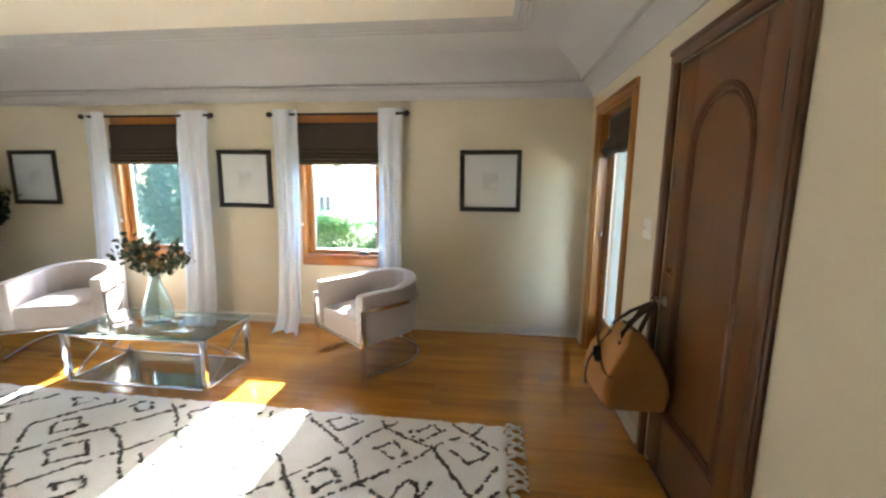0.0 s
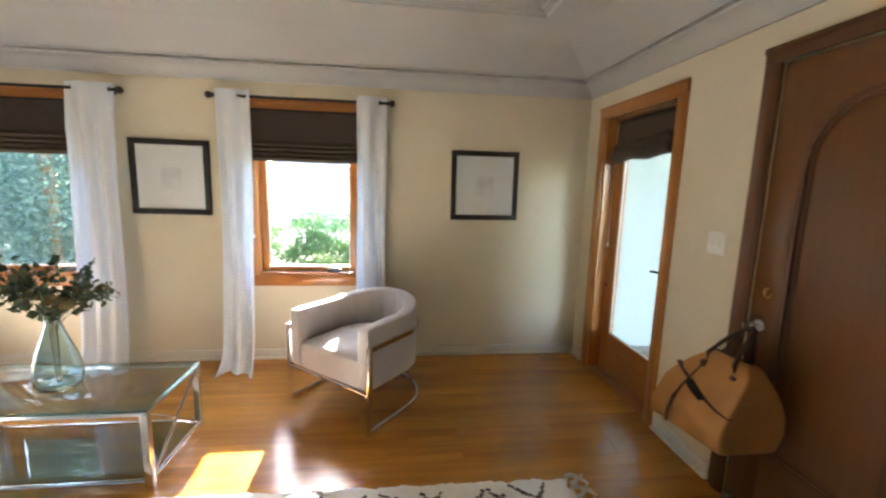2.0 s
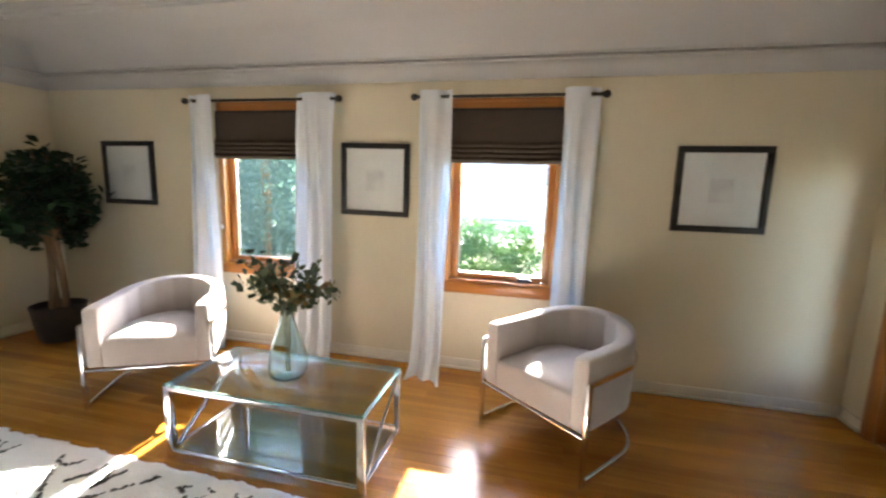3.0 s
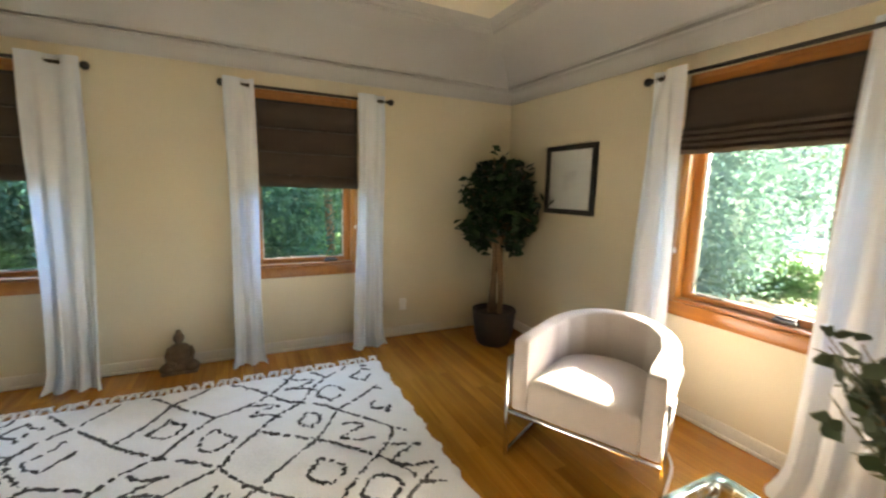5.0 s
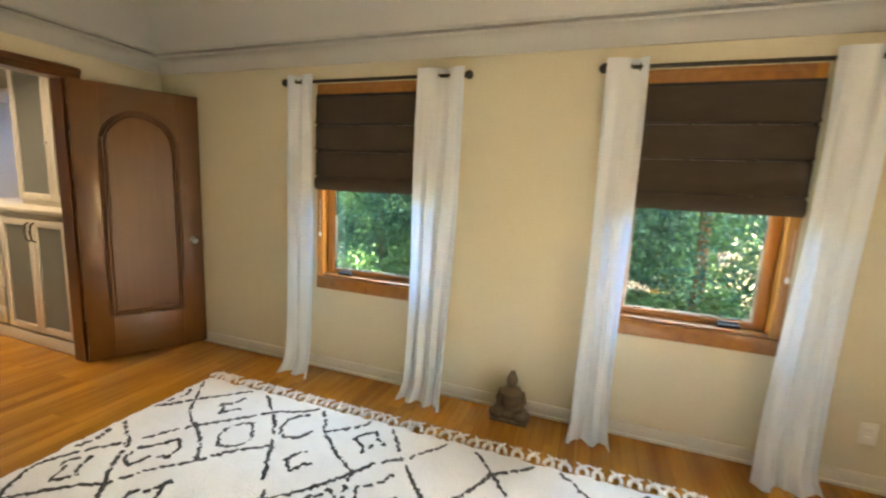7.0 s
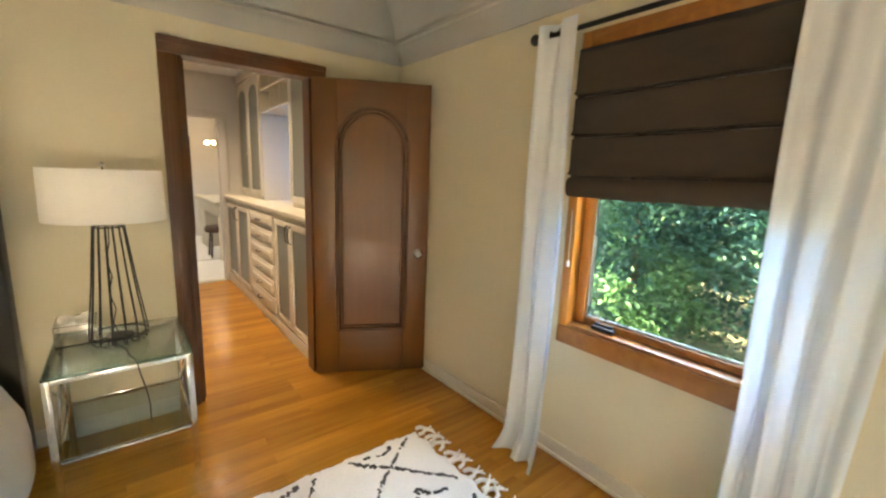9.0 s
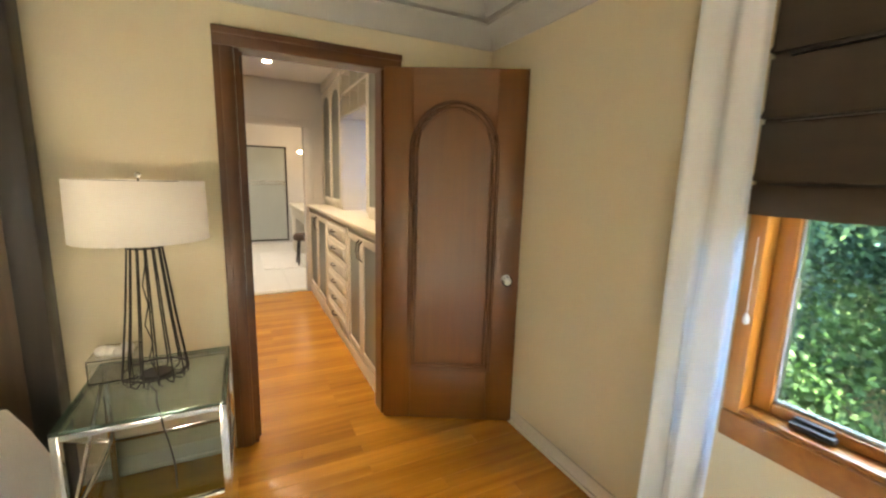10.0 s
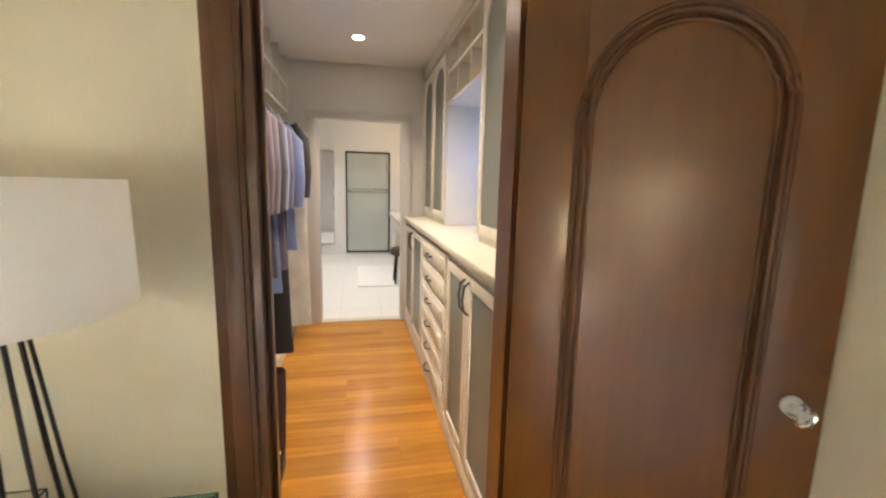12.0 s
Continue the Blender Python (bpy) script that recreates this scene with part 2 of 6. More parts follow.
PLASTIC = surface("white_plastic", (0.78, 0.76, 0.70), (0.82, 0.80, 0.75), 5.0, 0.35, bump=0.02)
FROST = cloth_thin("frosted_glass", (0.46, 0.48, 0.44), 0.55, 0.15, 90.0)
SHADE = cloth_thin("white_lamp_shade", (0.92, 0.91, 0.88), 0.45)
CABINET = surface("ivory_cabinet_paint", (0.66, 0.62, 0.53), (0.72, 0.68, 0.59), 3.0, 0.4, fine=120, bump=0.08)
COUNTER = surface("cream_stone_counter", (0.58, 0.54, 0.44), (0.63, 0.59, 0.49), 6.0, 0.42, fine=120, bump=0.03, speck=0.06)
CLOSETW = surface("closet_wall_paint", (0.60, 0.585, 0.575), (0.66, 0.64, 0.63), 1.2, 0.6, fine=140, bump=0.05, dist=0.002, speck=0.03)
BATHW = surface("white_bath_paint", (0.80, 0.80, 0.79), (0.85, 0.85, 0.84), 1.5, 0.5, fine=140, bump=0.08)
TILE = surface("white_floor_tile", (0.76, 0.75, 0.71), (0.82, 0.81, 0.77), 2.0, 0.35, fine=60, bump=0.0)
GROUT = surface("pale_grout", (0.60, 0.58, 0.54), (0.66, 0.64, 0.60), 8.0, 0.8)
MIRROR = surface("mirror_silver", (0.90, 0.90, 0.90), (0.93, 0.93, 0.93), 2.0, 0.04, 1.0, bump=0.0, rvar=0.01)
BEDDING = surface("white_bedding", (0.76, 0.74, 0.70), (0.83, 0.81, 0.77), 4.0, 0.9, fine=220, bump=0.3)
HEADB = timber("black_brown_bed_wood", (0.012, 0.010, 0.010), (0.030, 0.022, 0.018), 2, 0.4, 0.3)
HEADP = timber("brown_headboard_panel", (0.05, 0.03, 0.018), (0.09, 0.055, 0.03), 2, 0.45, 0.2)
STUCCO = surface("pale_green_stucco", (0.50, 0.55, 0.52), (0.58, 0.63, 0.595), 1.5, 0.8, fine=90, bump=0.4, dist=0.006)
SLATE = surface("grey_porch_slab", (0.26, 0.25, 0.22), (0.36, 0.34, 0.30), 2.0, 0.8, fine=40, bump=0.3)
LAWN = surface("dry_lawn_and_soil", (0.10, 0.12, 0.045), (0.26, 0.23, 0.14), 0.6, 0.95, fine=14, bump=0.8, dist=0.05)
ROAD = surface("pale_concrete_drive", (0.42, 0.41, 0.39), (0.52, 0.51, 0.48), 0.5, 0.85, fine=12, bump=0.3, dist=0.02)
HOUSEW = surface("white_house_wall", (0.72, 0.72, 0.70), (0.80, 0.80, 0.78), 0.5, 0.8, fine=10, bump=0.2)
ROOFM = surface("grey_roof_shingle", (0.20, 0.19, 0.18), (0.30, 0.28, 0.26), 1.0, 0.9, fine=8, bump=0.5, dist=0.03)
DARKGLASS = surface("dark_far_window", (0.02, 0.024, 0.027), (0.05, 0.056, 0.06), 1.0, 0.1, bump=0.0)
BULB = glow("downlight_bulb", (1.0, 0.90, 0.76), 3.0)
SCONCE = glow("warm_sconce_bulb", (1.0, 0.72, 0.42), 2.5)


# ---- mesh helpers ----
def box(bm, x0, x1, y0, y1, z0, z1, bev=0.0, seg=2):
    r = bmesh.ops.create_cube(bm, size=1.0)
    for v in r["verts"]:
        v.co = Vector(((x0 + x1) / 2 + v.co.x * (x1 - x0), (y0 + y1) / 2 + v.co.y * (y1 - y0), (z0 + z1) / 2 + v.co.z * (z1 - z0)))
    if bev:
        es = list({e for v in r["verts"] for e in v.link_edges})
        bmesh.ops.bevel(bm, geom=es, offset=bev, segments=seg, affect="EDGES", profile=0.5)


def cyl(bm, p, q, r1, r2=None, seg=12):
    p, q = Vector(p), Vector(q)
    d = q - p
    m = Matrix.Translation((p + q) / 2) @ d.to_track_quat("Z", "Y").to_matrix().to_4x4()
    bmesh.ops.create_cone(bm, cap_ends=True, segments=seg, radius1=r1, radius2=r1 if r2 is None else r2, depth=d.length, matrix=m)


def ball(bm, c, r, sx=1, sy=1, sz=1, u=12, v=8):
    bmesh.ops.create_uvsphere(bm, u_segments=u, v_segments=v, radius=r, matrix=Matrix.Translation(c) @ Matrix.Diagonal((sx, sy, sz, 1)))


def lathe(bm, profile, seg=24, c=(0, 0, 0), close=True):
    rings = []
    for r, z in profile:
        rings.append([bm.verts.new((c[0] + r * math.cos(2 * math.pi * i / seg), c[1] + r * math.sin(2 * math.pi * i / seg), c[2] + z)) for i in range(seg)])
    for a, b in zip(rings, rings[1:]):
        for i in range(seg):
            j = (i + 1) % seg
            bm.faces.new((a[i], a[j], b[j], b[i]))
    if close:
        bm.faces.new(list(reversed(rings[0])))
        bm.faces.new(rings[-1])


def sweep(bm, pts, section, closed=False):
    """Carries a flat section (sideways, up) along a path; up stays near z."""
    pts = [Vector(p) for p in pts]
    n = len(pts)
    rings = []
    for i, p in enumerate(pts):
        a = pts[(i - 1) % n] if closed or i else pts[0]
        b = pts[(i + 1) % n] if closed or i < n - 1 else pts[-1]
        t = (b - a).normalized()
        ref = Vector((0, 0, 1)) if abs(t.z) < 0.95 else Vector((0, 1, 0))
        side = t.cross(ref).normalized()
        up = side.cross(t).normalized()
        rings.append([bm.verts.new(p + side * s + up * u) for s, u in section])
    k = len(section)
    for i in range(n if closed else n - 1):
        a, b = rings[i], rings[(i + 1) % n]
        for j in range(k):
            bm.faces.new((a[j], a[(j + 1) % k], b[(j + 1) % k], b[j]))
    if not closed:
        bm.faces.new(list(reversed(rings[0])))
        bm.faces.new(rings[-1])


def circle(r, seg=8):
    return [(r * math.cos(2 * math.pi * i / seg), r * math.sin(2 * math.pi * i / seg)) for i in range(seg)]


def bar(w, h, b=0.003):
    w, h = w / 2, h / 2
    return [(-w + b, -h), (w - b, -h), (w, -h + b), (w, h - b), (w - b, h), (-w + b, h), (-w, h - b), (-w, -h + b)]


def finish(bm, name, material, smooth=True, angle=38):
    bmesh.ops.recalc_face_normals(bm, faces=bm.faces[:])
    me = bpy.data.meshes.new(name)
    bm.to_mesh(me)
    bm.free()
    me.materials.append(material)
    if smooth:
        me.shade_smooth()
        me.set_sharp_from_angle(angle=radians(angle))
    return me


def part(name, bm, material, parent=None, label="", smooth=True, angle=38):
    ob = new(name, finish(bm, name, material, smooth, angle))
    if parent:
        ob.parent = parent
    if label:
        ob["label"] = label
    return ob


def thing(name, label, category, at=(0, 0, 0), rz=0.0, group="", kind=""):
    ob = new(name)
    ob.empty_display_size = 0.1
    ob.matrix_basis = pose(*at, 0, 0, rz)
    return tagged(ob, label, category, group, kind)


def one(name, bm, material, label, category, at=(0, 0, 0), rz=0.0, group="", kind="", smooth=True):
    ob = part(name, bm, material, None, "", smooth)
    ob.matrix_basis = pose(*at, 0, 0, rz)
    return tagged(ob, label, category, group, kind)


def B(*a, **k):
    bm = bmesh.new()
    box(bm, *a, **k)
    return bm


def slab_with_holes(axis, p0, p1, a0, a1, z0, z1, holes):
    """An upright slab between the planes p0 and p1 of an axis ('x' or 'y'), running from a0 to a1, pierced by holes (a, a, z, z)."""
    us = sorted({a0, a1, *[h[0] for h in holes], *[h[1] for h in holes]})
    zs = sorted({z0, z1, *[h[2] for h in holes], *[h[3] for h in holes]})
    us = [u for u in us if a0 <= u <= a1]
    zs = [z for z in zs if z0 <= z <= z1]

    def solid(i, j):
        if not (0 <= i < len(us) - 1 and 0 <= j < len(zs) - 1):
            return False
        u, z = (us[i] + us[i + 1]) / 2, (zs[j] + zs[j + 1]) / 2
        return not any(h[0] < u < h[1] and h[2] < z < h[3] for h in holes)

    bm = bmesh.new()
    memo = {}

    def v(p, u, z):
        key = (p, u, z)
        if key not in memo:
            memo[key] = bm.verts.new((p, u, z) if axis == "x" else (u, p, z))
        return memo[key]

    for i in range(len(us) - 1):
        for j in range(len(zs) - 1):
            if not solid(i, j):
                continue
            u0, u1, w0, w1 = us[i], us[i + 1], zs[j], zs[j + 1]
            bm.faces.new((v(p0, u0, w0), v(p0, u1, w0), v(p0, u1, w1), v(p0, u0, w1)))
            bm.faces.new((v(p1, u0, w0), v(p1, u0, w1), v(p1, u1, w1), v(p1, u1, w0)))
            if not solid(i - 1, j):
                bm.faces.new((v(p0, u0, w0), v(p0, u0, w1), v(p1, u0, w1), v(p1, u0, w0)))
            if not solid(i + 1, j):
                bm.faces.new((v(p0, u1, w0), v(p1, u1, w0), v(p1, u1, w1), v(p0, u1, w1)))
            if not solid(i, j - 1):
                bm.faces.new((v(p0, u0, w0), v(p1, u0, w0), v(p1, u1, w0), v(p0, u1, w0)))
            if not solid(i, j + 1):
                bm.faces.new((v(p0, u0, w1), v(p0, u1, w1), v(p1, u1, w1), v(p1, u0, w1)))
    return bm


def ring_round(bm, profile, x0, x1, y0, y1):
    """A moulding round the inside of a room: profile of (distance in from the walls, height), mitred at the corners."""
    rings = []
    for d, z in profile:
        rings.append([bm.verts.new(c) for c in ((x0 + d, y0 + d, z), (x1 - d, y0 + d, z), (x1 - d, y1 - d, z), (x0 + d, y1 - d, z))])
    for a, b in zip(rings, rings[1:]):
        for i in range(4):
            j = (i + 1) % 4
            bm.faces.new((a[i], a[j], b[j], b[i]))


def leaves_cloud(name, points, normals, sizes, material, rng, parent=None, fold=0.25, aspect=0.55):
    """Many single folded leaves, each an island of six corners round a midrib."""
    p, nrm, s = np.array(points, float), np.array(normals, float), np.array(sizes, float)[:, None]
    nrm /= np.linalg.norm(nrm, axis=1)[:, None] + 1e-9
    t = np.cross(nrm, rng.normal(size=p.shape))
    t /= np.linalg.norm(t, axis=1)[:, None] + 1e-9
    w = np.cross(nrm, t)
    vs = np.stack([p - t * s * 0.5, p + w * s * aspect * 0.5 + nrm * s * fold * 0.3, p + t * s * 0.5 - nrm * s * fold * 0.3, p - w * s * aspect * 0.5 + nrm * s * fold * 0.3, p + w * s * aspect * 0.36 + t * s * 0.27, p - w * s * aspect * 0.36 + t * s * 0.27], axis=1).reshape(-1, 3)
    k = 6 * np.arange(len(p))[:, None]
    fs = np.concatenate([k + np.array((0, 1, 4, 2)), k + np.array((0, 2, 5, 3))], axis=1).reshape(-1, 4)
    me = bpy.data.meshes.new(name)
    me.from_pydata(vs.tolist(), [], fs.tolist())
    me.materials.append(material)
    me.shade_smooth()
    ob = new(name, me)
    if parent:
        ob.parent = parent
    return ob


# ---- the large structure ----
X0, X1, Y0, Y1, TOP = -5.63, 1.02, -1.67, 4.33, 3.05
T = 0.16
WIN_Z = (0.63, 2.10)
WIN_N = ((-3.77, -2.92), (-1.75, -0.88))
WIN_W = ((-0.12, 0.77), (1.90, 2.77))
EDOOR, GDOOR, SDOOR = (1.80, 2.57), (3.22, 4.04), (-4.95, -4.21)
NICHE = (-3.66, -2.80, 1.16, 2.02)

tagged(part("wall_north", slab_with_holes("y", Y1, Y1 + T, X0 - T, X1 + T, -0.3, TOP, [(a, b, *WIN_Z) for a, b in WIN_N]), WALL, smooth=False), "cream painted plaster wall with two windows", "wall", kind="structure")
tagged(part("wall_west", slab_with_holes("x", X0 - T, X0, Y0, Y1, -0.3, TOP, [(a, b, *WIN_Z) for a, b in WIN_W]), WALL, smooth=False), "cream painted plaster wall with two windows", "wall", kind="structure")
tagged(part("wall_east", slab_with_holes("x", X1, X1 + T, Y0, Y1, -0.3, TOP, [(*EDOOR, -0.3, 2.06), (*GDOOR, -0.3, 2.06)]), WALL, smooth=False), "cream painted plaster wall with two doors", "wall", kind="structure")
tagged(part("wall_south", slab_with_holes("y", Y0 - 0.12, Y0, X0 - T, X1 + T, -0.3, TOP, [(*SDOOR, -0.3, 2.05)]), WALL, smooth=False), "cream painted plaster wall with a doorway", "wall", kind="structure")
tagged(part("ceiling", B(X0 - T, X1 + T, Y0 - 0.12, Y1 + T, 2.640, 3.10), TRAY, smooth=False), "flat cream painted tray ceiling", "ceiling", kind="structure")

bm = bmesh.new()
pts = []
for i in range(13):
    a = i / 12
    pts.append((0.150 + 0.515 * a ** 1.25, 2.352 + 0.236 * math.sin(a * math.pi / 2) ** 0.95))
ring_round(bm, pts, X0, X1, Y0, Y1)
tagged(part("cove", bm, COVE, angle=30), "grey painted curved ceiling cove", "cove", kind="structure")
bm = bmesh.new()
ring_round(bm, [(0.0, 2.225), (0.012, 2.225), (0.016, 2.240), (0.030, 2.262), (0.060, 2.290), (0.095, 2.308), (0.122, 2.314), (0.130, 2.326), (0.092, 2.3265), (0.092, 2.3375), (0.150, 2.338), (0.153, 2.356)], X0, X1, Y0, Y1)
tagged(part("trim_cornice", bm, COVE, angle=30), "grey painted cornice moulding below the cove", "moulding", kind="structure")
bm = bmesh.new()
ring_round(bm, [(0.650, 2.590), (0.652, 2.574), (0.660, 2.566), (0.672, 2.568), (0.678, 2.580), (0.682, 2.594), (0.686, 2.584), (0.694, 2.578), (0.706, 2.582), (0.711, 2.594), (0.715, 2.608), (0.720, 2.598), (0.728, 2.594), (0.740, 2.600), (0.748, 2.618), (0.756, 2.634), (0.760, 2.646)], X0, X1, Y0, Y1)
tagged(part("trim_tray", bm, COVE, angle=30), "grey stepped moulding round the ceiling tray", "moulding", kind="structure")

def baseboards():
    bm = bmesh.new()

    def along_x(a, b, y, s):
        box(bm, a, b, min(y, y + s * 0.014), max(y, y + s * 0.014), 0.0, 0.085, 0.003)
        box(bm, a, b, min(y + s * 0.014, y + s * 0.028), max(y + s * 0.014, y + s * 0.028), 0.0, 0.02, 0.004)

    def along_y(a, b, x, s):
        box(bm, min(x, x + s * 0.014), max(x, x + s * 0.014), a, b, 0.0, 0.085, 0.003)
        box(bm, min(x + s * 0.014, x + s * 0.028), max(x + s * 0.014, x + s * 0.028), a, b, 0.0, 0.02, 0.004)

    along_x(X0, X1, Y1, -1)
    along_x(X0 + 0.03, SDOOR[0] - 0.095, Y0, 1)
    along_x(SDOOR[1] + 0.095, X1 - 0.03, Y0, 1)
    along_y(Y0, Y1 - 0.03, X0, 1)
    along_y(Y0 + 0.03, EDOOR[0] - 0.095, X1, -1)
    along_y(EDOOR[1] + 0.095, GDOOR[0] - 0.095, X1, -1)
    along_y(GDOOR[1] + 0.095, Y1 - 0.03, X1, -1)
    return bm


tagged(part("baseboard", baseboards(), BASEB), "painted wooden baseboard along the walls", "baseboard", kind="structure")
tagged(part("subfloor", B(X0 - 0.1, X1 + 0.1, -4.80, Y1 + 0.1, -0.30, -0.022), UNDER, smooth=False), "dark subfloor below the boards", "floor", kind="structure")
floor_ob = thing("floor", "orange varnished oak strip floor", "floor", kind="structure")


# ---- windows, blinds, curtains ----
def window_unit(name, at, rz, w, wood_h, crank_x, cord_x):
    win = thing(name, "orange varnished wood casement window", "window", at, rz, kind="structure")
    h = w / 2 - 0.002
    z0, z1 = WIN_Z[0] + 0.002, WIN_Z[1] - 0.002
    bm = B(-h, -h + 0.05, -0.12, 0.014, z0 + 0.09, z1, bev=0.004)
    part("jamb", bm, TRIM_V, win)
    part("jamb", B(h - 0.05, h, -0.12, 0.014, z0 + 0.09, z1, bev=0.004), TRIM_V, win)
    bm = B(-h + 0.05, h - 0.05, -0.12, 0.016, z1 - 0.090, z1, bev=0.004)
    box(bm, -h + 0.05, h - 0.05, 0.016, 0.024, z1 - 0.03, z1 - 0.008, 0.003)
    part("head", bm, wood_h, win)
    bm = B(-h, h, -0.12, 0.020, z0, z0 + 0.088, bev=0.005)
    part("window_sill", bm, wood_h, win)
    bm = B(-h + 0.05, h - 0.05, -0.105, 0.010, z0 + 0.089, z0 + 0.108, bev=0.004)
    part("stool", bm, wood_h, win)
    s0, s1 = z0 + 0.109, z1 - 0.091
    for sx in (-1, 1):
        a, b = sorted((sx * (h - 0.051), sx * (h - 0.105)))
        part("stile", B(a, b, -0.095, -0.050, s0, s1, bev=0.006), TRIM_V, win)
    part("rail", B(-h + 0.106, h - 0.106, -0.094, -0.051, s0, s0 + 0.036, bev=0.006), wood_h, win)
    part("rail", B(-h + 0.106, h - 0.106, -0.094, -0.051, s1 - 0.05, s1, bev=0.006), wood_h, win)
    bm = bmesh.new()
    gx, g0, g1 = h - 0.108, s0 + 0.038, s1 - 0.052
    for a in ((-gx, -gx + 0.008, g0, g1), (gx - 0.008, gx, g0, g1), (-gx + 0.008, gx - 0.008, g0, g0 + 0.008)):
        box(bm, a[0], a[1], -0.082, -0.062, a[2], a[3])
    part("spacer", bm, STEEL, win, "grey metal glazing spacer")
    p = part("pane", B(-gx + 0.001, gx - 0.001, -0.075, -0.070, g0 + 0.001, g1), PANE, win, "clear window glass", smooth=False)
    p.visible_shadow = False
    bm = B(crank_x - 0.055, crank_x + 0.055, -0.046, -0.012, s0 + 0.002, s0 + 0.022, bev=0.006)
    box(bm, crank_x - 0.045, crank_x + 0.05, -0.05, -0.030, s0 + 0.022, s0 + 0.034, 0.005)
    part("crank_handle", bm, IRON, win, "folded black window crank")
    bm = bmesh.new()
    cyl(bm, (cord_x, 0.028, 1.30), (cord_x, 0.028, 1.06), 0.0012, seg=6)
    lathe(bm, [(0.002, 0), (0.008, 0.004), (0.009, 0.02), (0.004, 0.036)], 10, (cord_x, 0.028, 1.025))
    part("blind_cord", bm, PLASTIC, win, "white blind cord with a toggle")
    return win


def roman_blind(at, rz, w, bottom, stacked, label):
    bl = thing("roman_blind", label, "blind", at, rz, "roman blinds")
    h = w / 2 - 0.006
    top = 2.004
    front = [(0.020, top), (0.030, top)]
    if stacked:
        front += [(0.031, bottom + 0.165), (0.034, bottom + 0.155)]
        for k in range(4):
            z = bottom + 0.150 - k * 0.036
            front += [(0.046 + 0.004 * k, z - 0.006), (0.052 + 0.005 * k, z - 0.018), (0.044 + 0.005 * k, z - 0.030), (0.036 + 0.003 * k, z - 0.034)]
        front += [(0.036, bottom)]
    else:
        n = 3
        step = (top - bottom - 0.10) / n
        z = top
        for k in range(n):
            front += [(0.033, z - step + 0.022), (0.046, z - step + 0.006), (0.046, z - step), (0.0185, z - step - 0.001), (0.0185, z - step - 0.015), (0.034, z - step - 0.017)]
            z -= step
        front += [(0.036, z - 0.012), (0.050, z - 0.030), (0.054, z - 0.06), (0.048, z - 0.085), (0.034, bottom)]
    loop = front + [(0.018, bottom + 0.004), (0.018, top - 0.002)]
    bm = bmesh.new()
    n = 14
    rings = []
    rng = random.Random(int(bottom * 100) + int(w * 100))
    sag = [rng.uniform(-0.003, 0.003) for _ in range(n + 1)]
    for i in range(n + 1):
        x = -h + 2 * h * i / n
        rings.append([bm.verts.new((x, y + sag[i] * 0.6, z + (sag[i] if 0.05 < top - z else 0))) for y, z in loop])
    k = len(loop)
    for a, b in zip(rings, rings[1:]):
        for j in range(k):
            bm.faces.new((a[j], a[(j + 1) % k], b[(j + 1) % k], b[j]))
    bm.faces.new(rings[0])
    bm.faces.new(list(reversed(rings[-1])))
    part("fabric", bm, BLIND, bl, angle=50)
    # black strips laid in the seams stand for the shade between pleats
    if not stacked:
        z = top
        for q in range(3):
            z -= step
            edges = [-h + 0.03 + rng.uniform(-0.015, 0.015), -h * 0.36, h * 0.30, h - 0.02]
            for e0, e1 in zip(edges, edges[1:]):
                part("seam", B(e0, e1 - rng.uniform(0.02, 0.05), 0.0187, 0.0385, z - 0.012 + rng.uniform(0, 0.002), z - 0.003), BLACKF, bl, "dark strip for the shaded seam between the pleats", smooth=False)
    part("headrail", B(-h, h, 0.0165, 0.030, top + 0.001, top + 0.02), IRON, bl)
    return bl


def broad(w):
    """Turns an even wave into wide crests and narrow valleys."""
    return 1 - 2 * ((1 - w) / 2) ** 3


